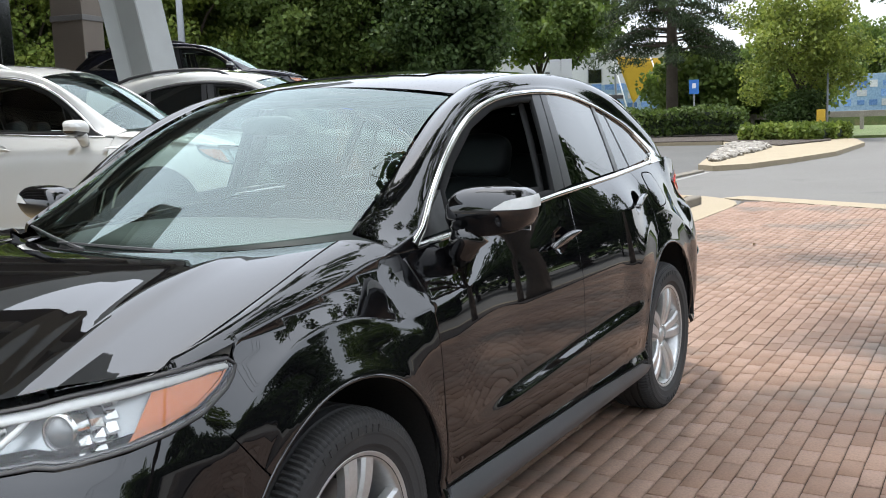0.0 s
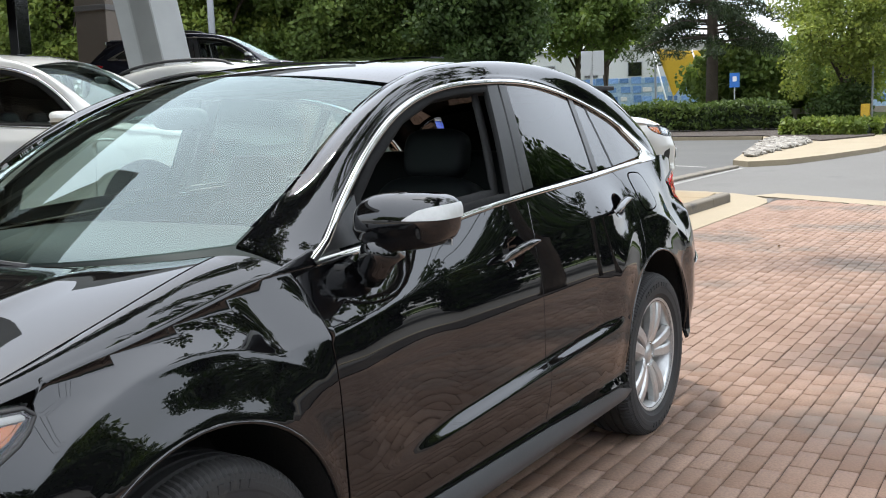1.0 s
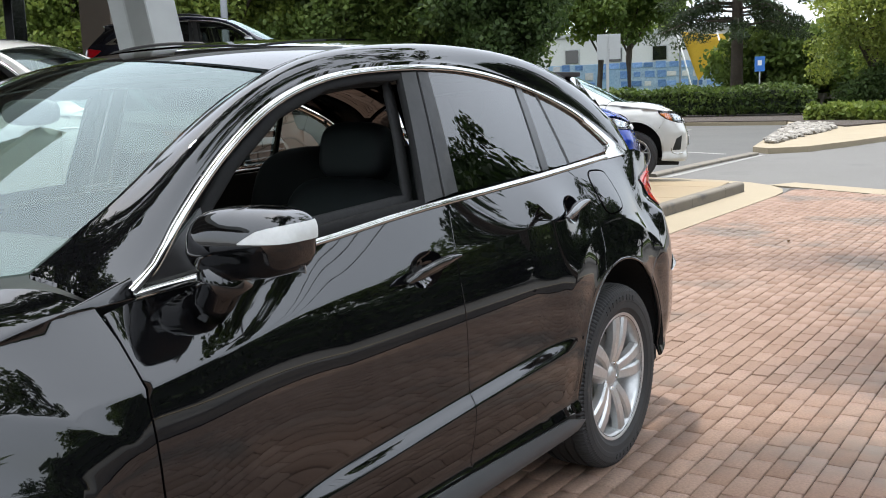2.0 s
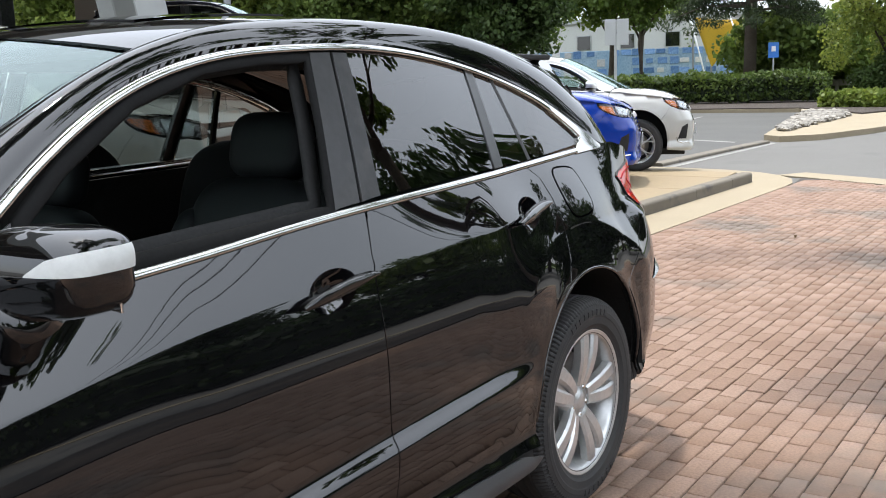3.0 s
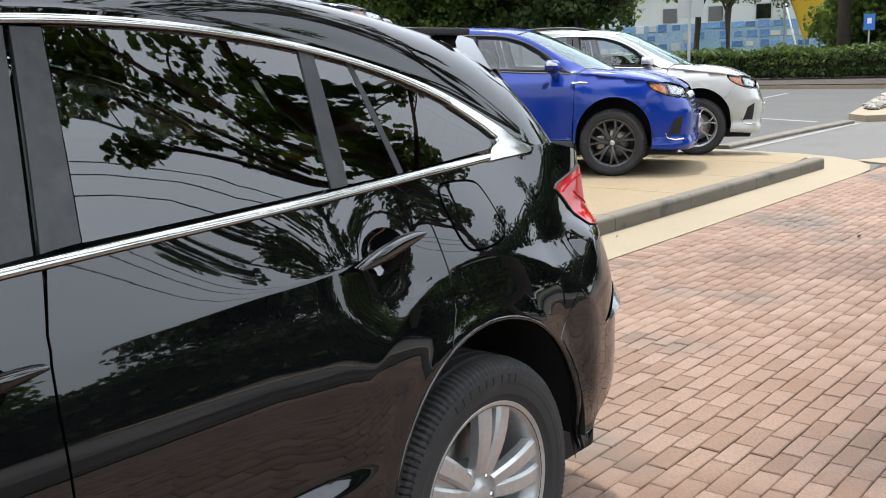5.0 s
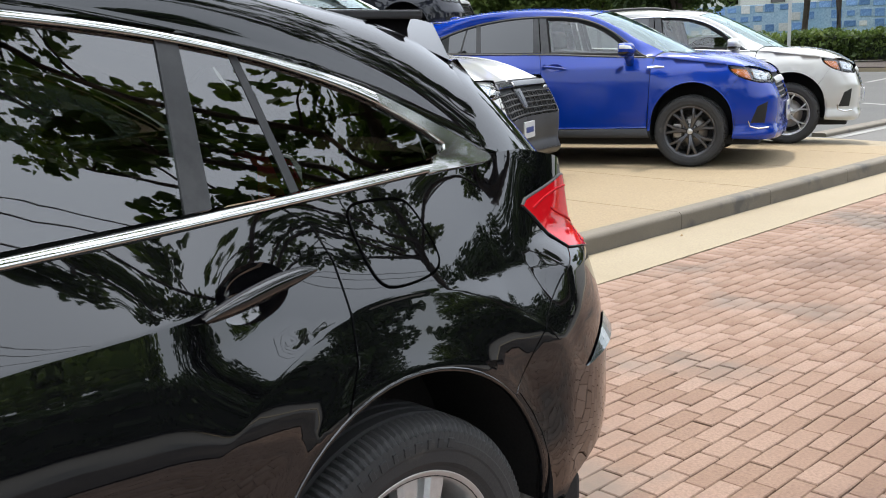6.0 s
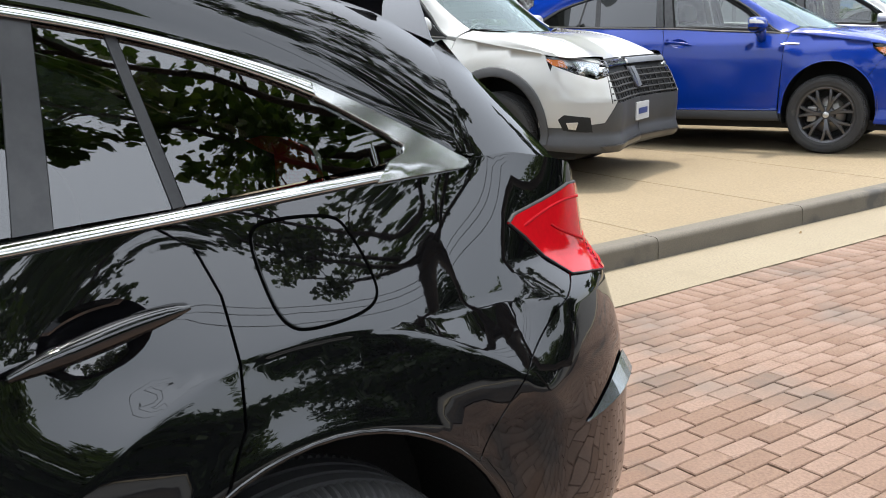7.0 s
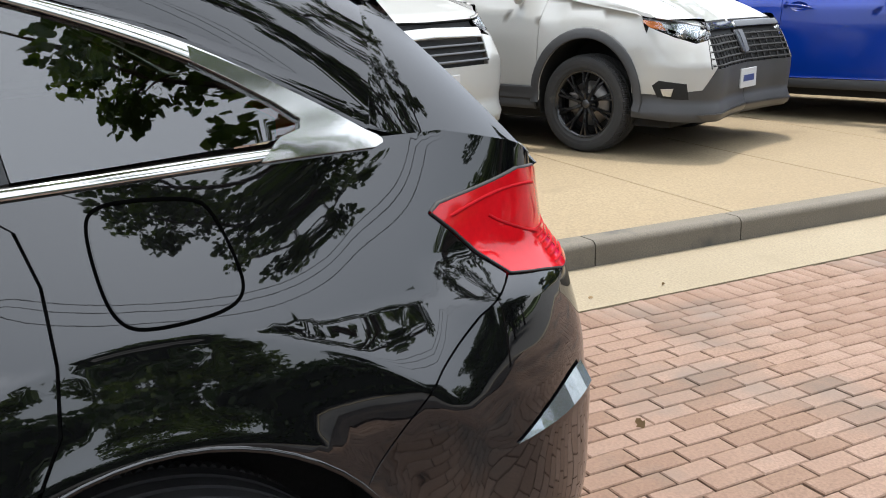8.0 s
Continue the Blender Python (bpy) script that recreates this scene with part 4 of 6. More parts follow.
    # lamps and nose
    hl = [(-.368, .916), (-.385, .931), (-.44, .934), (-.56, .926), (-.69, .908), (-.87, .882), (-.99, .870), (-1.17, .85), (-1.17, .80), (-1.0, .760), (-.86, .776), (-.81, .772), (-.75, .778), (-.64, .796), (-.56, .814), (-.48, .838), (-.41, .874), (-.385, .895)]
    if face == "boxy":
        hl = [(-.40, .93), (-.62, .91), (-.85, .905), (-1.08, .90), (-1.08, .80), (-.92, .775), (-.72, .815), (-.52, .88)]
    cov = panel(S, "headlamp_cover", hl, LAMP_GLASS, car, .03, out=.004, gap=.003, fold=.004, label="clear polycarbonate headlamp cover", **both)
    panel(S, "headlamp_housing", hl, plain_lamp(), car, .04, out=-.055, gap=.006, fold=-.05, label="silver headlamp reflector housing", **both)
    amb = [(-.385, .908), (-.42, .910), (-.50, .906), (-.575, .897), (-.60, .865), (-.645, .803), (-.565, .822), (-.485, .848), (-.42, .880)] if face != "boxy" else [(-.412, .926), (-.60, .906), (-.65, .855), (-.53, .868)]
    panel(S, "side_marker", amb, AMBER, car, .03, out=-.006, gap=.003, fold=.03, label="orange turn signal reflector", **both)
    if not hero:
        bowl = [(-.64, .897), (-.97, .862), (-.95, .785), (-.70, .805)] if face != "boxy" else [(-.67, .893), (-.98, .886), (-.93, .80), (-.75, .828)]
        panel(S, "lamp_bowl", bowl, REFLECTOR, car, .03, out=-.008, gap=0, fold=.02, label="silver headlamp bowl", **both)
    if hero:
        bar = [(u, float(np.interp(u, [-1.15, -.99, -.87, -.69, -.56, -.44, -.385], [.838, .852, .864, .889, .909, .919, .918]))) for u in np.linspace(-.385, -1.15, 26)]
        ribbon(S, "lamp_light_bar", bar, .020, LAMP_STRIP, car, -.004, "white light bar along the lamp", mirror=True)
        ribbon(S, "lamp_light_bar", [(-.90, .855), (-.93, .835), (-.98, .805), (-1.01, .785)], .016, LAMP_STRIP, car, -.010, mirror=True)
        ribbon(S, "headlamp_gasket", dense(hl, .03) + [hl[0]], .008, TRIM_BLACK, car, .005, mirror=True)
        ribbon(S, "lamp_rim", dense([(u + (-.60 - u) * .03, z + (.86 - z) * .10) for u, z in hl], .03), .005, ALLOY_DARK, car, -.002, "grey inner rim of the lamp", mirror=True)
        # stepped reflector facets beside the projector
        rg_ = np.random.default_rng(7)
        for k in range(16):
            u0, z0 = -.645 - .035 * (k % 4) - .01 * rg_.random(), .885 - .022 * (k // 4) - .012 * (k % 4)
            q = [(u0, z0), (u0 - .032, z0 - .004), (u0 - .030 + .01 * rg_.random(), z0 - .020), (u0 + .004, z0 - .017)]
            pp = S.at(*np.array(q).T, -.030 - .02 * rg_.random(4))
            for sx in (1, -1):
                mesh_part("reflector_facet", pp * np.array([sx, 1, 1]), [(0, 1, 2, 3)[::sx]], CHROME, car, smooth=False)
    for sx in (1, -1):
        for uu, zz, rr in ((-.80, .825, .033), (-1.07, .815, .036)):
            pp, nn = S.at(uu, zz, -.030), np.array([.22, -.97, .05])
            mtx = np.array(Vector(nn).to_track_quat("X", "Z").to_matrix())
            ball = [(rr * math.sin(q), rr * .7 * math.cos(q)) for q in np.linspace(0, 1.5, 9)]
            for nm, prof, mt in (("projector_lens", ball, LENS_DARK), ("projector_ring", [(rr, -.02), (rr * 1.02, .006), (rr * 1.18, .008), (rr * 1.22, -.006), (rr * 1.5, -.03)], CHROME)):
                v, f = lathe(prof, 28)
                v = v @ mtx.T + pp
                mesh_part(nm, v * np.array([sx, 1, 1]), f if sx > 0 else [x[::-1] for x in f], mt, car)
    gr = [(-1.17, .60), (F, .60), (F, .845), (-1.17, .85)] if face != "boxy" else [(-1.08, .60), (F, .60), (F, .90), (-1.08, .90)]
    panel(S, "grille_backing", gr, UNDER, car, .06, out=-.03, gap=0, **both)
    if face == "boxy":
        for zz in np.linspace(.63, .80, 5):
            ribbon(S, "grille_slat", [(u, zz) for u in np.linspace(-1.06, F, 10)], .012, UNDER, car, .0, mirror=True)
        for uu in np.linspace(-1.05, F, 9):
            ribbon(S, "grille_bar", [(uu, z) for z in np.linspace(.61, .81, 5)], .012, UNDER, car, -.002, mirror=True)
        ribbon(S, "grille_band", [(u, .868) for u in np.linspace(-1.07, F, 12)], .045, GLOSS_BLACK, car, .008, "gloss black grille band", mirror=True)
        panel(S, "badge", [(F - .0, .68), (F + .05, .69), (F + .055, .83), (F, .83)], ALLOY_DARK, car, .03, out=.02, gap=0, **both)
        lowp = [(-.585, .50), (-.64, .535), (-.86, .515), (-.88, .40), (-.63, .415)]
        panel(S, "fog_lamp_recess", lowp, UNDER, car, .04, out=.002, gap=0, **both)
        panel(S, "fog_lamp", [(-.66, .475), (-.76, .48), (-.74, .425), (-.68, .43)], ALLOY, car, .03, out=.012, gap=0, label="clear fog lamp", **both)
        panel(S, "skid_plate", [(F, .26), (-1.0, .26), (-.95, .30), (F, .31)], ALLOY_DARK, car, .04, out=.008, gap=0, **both)
    else:
        if not hero:
            panel(S, "bumper_vent", [(-.62, .40), (-.80, .385), (-.83, .60), (-.70, .56)], UNDER, car, .04, out=.002, gap=0, **both)
            ribbon(S, "vent_trim", [(-.60, .43), (-.62, .375), (-.72, .355), (-.86, .36)], .016, CHROME, car, .006, "bright bumper vent trim", mirror=True)
            ribbon(S, "fender_badge", [(.26, .952), (.34, .958), (.42, .950)], [.016, .026, .010], CHROME, car, .004, "bright fender badge", mirror=True)
        for zz in np.linspace(.63, .76, 4):
            ribbon(S, "grille_slat", [(u, zz) for u in np.linspace(-1.15, F, 10)], .016, GLOSS_BLACK, car, -.005, mirror=True)
        ribbon(S, "grille_bar", [(u, .79 - .02 * (u - F)) for u in np.linspace(-1.16, F, 12)], .055, ALLOY, car, .012, "broad silver grille bar", mirror=True)
    # licence plate in front, its text as bars
    fy = float(S.at(F, .5)[1])
    zp = float(S.warp(np.array([0, 0, .50]))[2])
    pl = part("licence_plate", box(.30, .012, .15, (0, fy - .02, zp), .003), PLATE_WHITE, car, "white front plate with dark bars")
    part("plate_bars", box(.20, .004, .05, (0, fy - .028, zp), .001), PLATE_BLUE, pl)
    # front lower trim
    if clad:
        for cc, a0, a1 in ((fa, 190, -8), (ra, 190, -8)):
            ribbon(S, "arch_cladding", arc_points(cc, a0, a1, 26, .03), .07, clad, car, .012, "dark grey plastic wheel arch moulding", mirror=True)
        ribbon(S, "door_cladding", [(y, .40) for y in np.linspace(.42, 2.22, 16)], .10, clad, car, .012, "dark grey plastic sill cladding", mirror=True)
    else:
        for cc in ARCH:
            ribbon(S, "arch_lip", arc_points(cc, 178, 2, 30, -.004), .010, material, car, .0, mirror=True)
    # handles, fuel door
    hm = handle_mat or material
    for (y0, z0), cup in zip(HANDLES, cups):
        rings = np.linspace(1, 0, 7)
        cc = np.array(cup)
        ctr = cc.mean(0)
        v = np.concatenate([S.at(*(ctr + (cc - ctr) * r).T, -.030 * (1 - r**2.2)) for r in rings])
        k = len(cc)
        f = [(i * k + q, i * k + (q + 1) % k, (i + 1) * k + (q + 1) % k, (i + 1) * k + q) for i in range(6) for q in range(k)]
        mesh_part("handle_recess", v, f, material, car)
        mesh_part("handle_recess", v * np.array([-1, 1, 1]), [g[::-1] for g in f], material, car)
        tt = np.linspace(0, 1, 16)
        path = [(y0 - .128 + .262 * t, z0 - .014 + .034 * t) for t in tt]
        ribbon(S, "door_handle", path, .008 + .027 * np.sin(np.pi * tt) ** .6, hm, car, .028, "curved pull door handle", mirror=True, thick=.012, tilt=.42)
    if hero:
        fd = [(2.60, 1.14), (2.655, 1.143), (2.735, 1.137), (2.765, 1.122), (2.792, 1.03), (2.785, .995), (2.74, .98), (2.64, .976), (2.607, .99), (2.59, 1.03), (2.582, 1.115)]
        for _ in range(3):
            q = np.array(fd)
            fd = [tuple(w) for a, b in zip(q, np.roll(q, -1, 0)) for w in (a * .75 + b * .25, a * .25 + b * .75)]
        # no gap is cut: a black strip on the skin paints its shadow
        ribbon(S, "fuel_door_gap_shade", fd + fd[:2], .005, GAP_SHADE, car, .0012, thick=.002)
        panel(S, "fuel_door", fd, material, car, .03, out=.002, gap=.004, fold=.004, label="black painted fuel filler door")
    # mirrors
    for sx in (1, -1):
        mp = S.warp(np.array([.985 * sx, .60, 1.158]))
        t = pose(0, 0, 0, 0, 0, -8 * sx)
        mirror_case(car, mp, sx, material)
        part("mirror_glass", box(.21, .004, .12, mp + np.array([0, .062, 0]), .001, 1, t), MIRROR, car)
    # rails
    if rails:
        for sx in (1, -1):
            yy = np.linspace(1.35, 2.85, 12)
            pts = [Vector(S.warp(np.array([EDGE_X(y) * sx * .98, y, EDGE_Z(y) + .035 - .05 * (abs(y - 2.1) / .75) ** 8]))) for y in yy]
            part("roof_rail", tube(pts, [.018] * 12, 8), roof_rail_mat or TRIM_BLACK, car, "long roof rail", True)
    # wipers and fin
    for sx in (.35, -.15):
        p0, p1 = S.warp(screen(np.array(sx), np.array(.004))), S.warp(screen(np.array(sx - .75), np.array(.018)))
        part("wiper", tube([p0 + np.array([0, -.02, -.008]), (p0 + p1) / 2 + np.array([0, -.03, -.006]), p1 + np.array([0, -.02, -.006])], [.008, .007, .004], 6), TRIM_BLACK, car, "black windscreen wiper")
    rounded("antenna_fin", (.045, .15, .07), S.warp(np.array([0, 2.85, 1.565])), material, car, "", 2.2)
    # cabin
    for sx in (.37, -.37):
        seat = new("seat")
        seat.parent = car
        seat.matrix_basis = Matrix.Translation(S.warp(np.array([sx, 1.31 if sx > 0 else 1.12, -.075 if sx > 0 else -.16])))
        tagged(seat, "black leather front seat")
        rounded("seat_cushion", (.52, .54, .20), (0, 0, .62), LEATHER, seat, power=4)
        rounded("seat_back", (.50, .17, .62), (0, .30, .96), LEATHER, seat, power=4, turn=pose(0, 0, 0, -14))
        for k in (-1, 1):
            rounded("seat_bolster", (.10, .20, .5), (k * .22, .27, .93), LEATHER, seat, power=3, turn=pose(0, 0, 0, -14))
        rounded("headrest", (.27, .11, .19), (0, .40, 1.345), LEATHER, seat, power=3.5, turn=pose(0, 0, 0, -12))
    rounded("rear_seat", (1.28, .2, .68), S.warp(np.array([0, 2.25, .92])), LEATHER, car, "black leather rear bench", 5, pose(0, 0, 0, -16))
    rounded("dashboard", (1.38, .62, .24), S.warp(np.array([0, .58, .99])), DASH, car, "dark dashboard", 3.6)
    rounded("centre_console", (.24, .9, .25), S.warp(np.array([0, 1.15, .62])), DASH, car, "", 5)
    sw = bmesh.new()
    k = [S.warp(np.array([.37, .93, 1.02])) + np.array(pose(0, 0, 0, -62).to_3x3() @ Vector((.185 * math.cos(a), .185 * math.sin(a), 0))) for a in np.linspace(0, 2 * np.pi, 30)]
    tube(k, [.016] * 30, 8, sw)
    part("steering_wheel", sw, LEATHER, car, "black leather steering wheel", True)
    rounded("steering_hub", (.17, .06, .14), S.warp(np.array([.37, .91, 1.01])), DASH, car, "", 2.8)
    rounded("rear_view_mirror", (.24, .04, .07), S.warp(np.array([0, .80, 1.43])), TRIM_BLACK, car, "", 3)
    part("headliner", box(1.05 * kx, 1.9 * ky, .02, S.warp(np.array([0, 2.1, 1.515])), .005), DASH, car)
    # wheels
    R0, r0, w0 = tyre
    for cy in (0.0, 2.622):
        for sx in (1, -1):
            build_wheel(car, (sx * (rim_x * kx - w0 * .40), cy * ky, R0 - .008), sx, R0, r0, w0, wheels[0], wheels[1])
    return car


def spoiler_body(S, roof, material, car):
    """The lip over the rear window: a hollow wedge that rises off the roof, with closed fins at its ends."""
    ss = np.linspace(-1, 1, 25)
    rows = []
    for s in ss:
        a, e = abs(s), 1 - abs(s) ** 2.2
        p0 = roof(np.array(s * .90), np.array(.84 + .03 * e)) + np.array([0, 0, .003])
        t = np.array([s * .475, 3.13 + .145 * e, 1.494 + .028 * e])
        mid = (p0 + t) / 2 + np.array([0, 0, .014])
        tb = t + np.array([0, -.045, -.075 - .015 * a**6])
        u = roof(np.array(s * .93), np.array(1.0)) + np.array([0, .02 * a**10, -.004])
        rows.append([p0 - np.array([0, .004, .02]), p0, mid, t - np.array([0, .012, -.003]), t, tb, u])
    for s in (-1, 1):
        a, b = np.array([s * .556, 2.85, 1.500]), np.array([s * .556, 3.112, 1.402])
        row = [a + (b - a) * k for k in (0, .02, .45, .92, .97, .99, 1.0)]
        rows = [row, *rows] if s < 0 else [*rows, row]
    v = S.warp(np.array(rows))
    n, m = v.shape[:2]
    v = v.reshape(-1, 3)
    f = [(i * m + j, (i + 1) * m + j, (i + 1) * m + (j + 1) % m, i * m + (j + 1) % m) for i in range(n - 1) for j in range(m)]
    me = bmesh.new()
    vs = [me.verts.new(q) for q in v]
    for q in f:
        me.faces.new([vs[k] for k in q])
    o = part("roof_spoiler", me, material, car, "glossy lip spoiler over the rear window", True)
    bv = o.modifiers.new("edge", "BEVEL")
    bv.width, bv.segments, bv.limit_method, bv.angle_limit = .006, 3, "ANGLE", radians(35)
    wn_ = o.modifiers.new("shade", "WEIGHTED_NORMAL")
    wn_.keep_sharp = True


def mirrored(ob, parent):
    """A copy of a part on the car's other side, with its shading normals turned over too."""
    src = ob.data
    n = np.zeros((len(src.vertices), 3))
    for lp, cn in zip(src.loops, src.corner_normals):
        n[lp.vertex_index] += cn.vector[:]
    n /= np.maximum(np.linalg.norm(n, axis=1, keepdims=True), 1e-9)
    v = [(-q.co.x, q.co.y, q.co.z) for q in src.vertices]
    return mesh_part(ob.name.split(".")[0], v, [tuple(p.vertices)[::-1] for p in src.polygons], src.materials[0], parent, "", n * np.array([-1, 1, 1]))


LAMP_MAT = []


def plain_lamp():
    if not LAMP_MAT:
        LAMP_MAT.append(plain("lamp_reflector", (0.44, 0.46, 0.46), 0.26, 0.45, grain=14))
    return LAMP_MAT[0]


# ---- setting ----
def flat_poly(name, pts, z, material, kind="structure", label="", category="", thick=0.02, bevel=0.0):
    bm = bmesh.new()
    f = bm.faces.new([bm.verts.new((x, y, z)) for x, y in pts])
    if f.normal.z < 0:
        f.normal_flip()
    bm.normal_update()
    if thick:
        r = bmesh.ops.extrude_face_region(bm, geom=[f])
        bmesh.ops.translate(bm, vec=(0, 0, -thick), verts=[v for v in r["geom"] if isinstance(v, bmesh.types.BMVert)])
    bmesh.ops.triangulate(bm, faces=[g for g in bm.faces if len(g.verts) > 4])
    ob = part(name, bm, material)
    return tagged(ob, label, category, kind=kind)


ground = flat_poly("ground", [(-900, -900), (900, -900), (900, 900), (-900, 900)], -.022, ASPHALT, label="grey asphalt road running to the horizon", category="ground", thick=0)
band_y = lambda x: 14.05 - (x + 1.62) * .575
BRICK_X0, BRICK_X1, BRICK_Y0 = -1.22, 4.1, -6.0
bed = flat_poly("pavement", [(BRICK_X0, BRICK_Y0), (BRICK_X1, BRICK_Y0), (BRICK_X1, band_y(BRICK_X1)), (-1.35, band_y(-1.35)), (BRICK_X0, 12.9)], -.010, JOINT, label="sandy joints under red brick paving", category="pavement")
# concrete band between bricks and road
bd = Vector((1, -.575)).normalized()
bn = Vector((.575, 1)).normalized()
p0, p1 = Vector((-1.75, band_y(-1.75))), Vector((14, band_y(14)))
flat_poly("trim_band", [tuple(p0), tuple(p1), tuple(p1 + bn * .55), tuple(p0 + bn * .55)], .001, GUTTER, label="pale concrete band along the road edge", category="kerb")
# gutter with rounded end, kerb, pad
gp = [(-1.78, -8), (-1.225, -8), (-1.225, 12.6), (-1.26, 13.1), (-1.40, 13.6), (-1.68, 14.05), (-2.1, 14.45), (-2.7, 14.75), (-3.6, 14.95), (-6, 15.1), (-6, 13.2), (-2.2, 13.2), (-1.9, 13.05), (-1.78, 12.8)]
gutter = flat_poly("gutter", gp, .002, GUTTER, label="pale concrete gutter beside the brick paving", category="gutter")


def kerb_run(name, pts, width, height, material, label, category="kerb", radius=.03):
    """A kerb with a rounded top edge along a line of plan points."""
    pts = [Vector((*p, 0)) for p in pts]
    rows = []
    prof = [(0, -.05)] + [(radius * (1 - math.cos(q)), height - radius * (1 - math.sin(q))) for q in np.linspace(0, math.pi / 2, 7)] + [(width, height), (width, -.05)]
    for i, p in enumerate(pts):
        d = (pts[min(i + 1, len(pts) - 1)] - pts[max(i - 1, 0)]).normalized()
        s = Vector((-d.y, d.x, 0))
        rows.append([p + s * a + Vector((0, 0, b)) for a, b in prof])
    bm = bmesh.new()
    vs = [[bm.verts.new(q) for q in r] for r in rows]
    for a, b in zip(vs, vs[1:]):
        for k in range(len(prof) - 1):
            bm.faces.new((a[k], a[k + 1], b[k + 1], b[k]))
    bm.faces.new(vs[0]), bm.faces.new(vs[-1][::-1])
    return tagged(part(name, bm, material), label, category, kind="structure")


kerb = thing("kerb", Matrix(), "weathered grey concrete kerb along the display pad", "kerb", kind="structure")
cuts = [-8, -5, -2, 1.0, 3.4, 5.4, 6.42, 7.9, 9.33, 10.9, 12.2, 13.02]
for a, b in zip(cuts, cuts[1:]):
    o = kerb_run("kerb_stone", [(-1.775, a + .004), (-1.775, b - .004)], .14, .135, KERB, "", radius=.036)
    for k in ("label", "category", "kind"):
        if k in o:
            del o[k]
    o.parent = kerb
pad = thing("display_pad", Matrix(), "tan concrete display pad with parked cars", "pavement", kind="structure")
ys = [-8, -5, -2, 1.5, 3.3, 4.9, 6.5, 7.9, 9.4, 10.85, 12.3, 14.0]
xs = [-1.92, -5.1, -8.3, -11.5, -14.7, -17.9]
for i, (a, b) in enumerate(zip(ys, ys[1:])):
    for j, (x0, x1) in enumerate(zip(xs, xs[1:])):
        skew = .10
        bm = bmesh.new()
        q = [(x0, a + .005), (x0, b - .005), (x1 + .005, b - .005 + skew * 2), (x1 + .005, a + .005 + skew * 2)]
        if i == len(ys) - 2:
            q[1], q[2] = (x0 - .1, 13.1), (x1 + .005, 13.2)
        f = bm.faces.new([bm.verts.new((x, y, .128)) for x, y in q])
        r = bmesh.ops.extrude_face_region(bm, geom=[f])
        bmesh.ops.translate(bm, vec=(0, 0, -.2), verts=[v for v in r["geom"] if isinstance(v, bmesh.types.BMVert)])
        bmesh.ops.bevel(bm, geom=[e for e in bm.edges if all(v.co.z > .1 for v in e.verts)], offset=.006, segments=1, affect="EDGES")
        part("slab", bm, CONCRETE, pad)
flat_poly("pad_base", [(-1.91, -8), (-18, -8), (-18, 13.2), (-1.95, 13.05)], .118, JOINT, label="dark joints under the concrete pad", category="pavement", thick=.1)

# parking lot beyond, its stripes and edges
flat_poly("parking_lot", [(-4.2, 15.3), (-4.05, 21.4), (-4.7, 23.6), (-8.05, 39.5), (-45, 42), (-45, 15.3)], -.016, LOT_ASPHALT, label="darker asphalt parking lot", category="parking lot", thick=0)
kerb_run("lot_edge_kerb", [(-3.98, 15.3), (-4.0, 18.5), (-3.95, 21.3)], .22, .035, KERB, "low brown kerb between lot and road")
flat_poly("road_stripe", [(-3.85, 15.2), (-3.72, 15.2), (-3.78, 21.2), (-3.88, 21.2)], -.014, LINE, label="worn white edge line on the road", category="road marking", thick=0)
flat_poly("road_stripe", [(-6.4, 22.5), (-6.4, 22.3), (-4.75, 21.3), (-4.75, 21.5)], -.012, LINE, label="worn white stall line", category="road marking", thick=0)
flat_poly("road_stripe", [(-9.95, 31.4), (-10.1, 31.4), (-10.8, 35.8), (-10.65, 35.8)], -.012, LINE, label="worn white stall line", category="road marking", thick=0)
kerb_run("lot_kerb", [(-8.05, 39.5), (-20, 40.6), (-45, 42)], .18, .12, GUTTER, "pale kerb before the planting bed")
# planted island
isl = [(-4.64, 23.6), (-4.35, 22.2), (-3.83, 21.6), (-3.15, 22.4), (-2.62, 24.8), (-2.04, 28.5), (-2.1, 35.5), (-3.0, 40.3), (-4.6, 41.5), (-8.05, 39.5), (-6.9, 35.0)]
flat_poly("island", isl, .11, GUTTER, label="pale concrete traffic island", category="traffic island", thick=.2)
flat_poly("mulch_bed", [(-8.05, 39.6), (-4.6, 33.5), (-3.6, 38), (-4.5, 44), (-9, 53), (-45, 54), (-45, 42.1), (-20, 40.75)], .16, MULCH, label="dark brown mulch bed under the hedge", category="mulch", thick=.3)
flat_poly("lawn", [(-60, 53.5), (-8, 52), (-4.5, 44), (10, 49), (60, 52), (60, 69), (-60, 66)], .10, GRASS, label="green lawn behind the hedge", category="lawn", thick=.3)
flat_poly("far_lawn", [(-120, 68), (120, 74), (120, 110), (-120, 110)], .8, GRASS, label="raised lawn below the painted wall", category="lawn", thick=1)


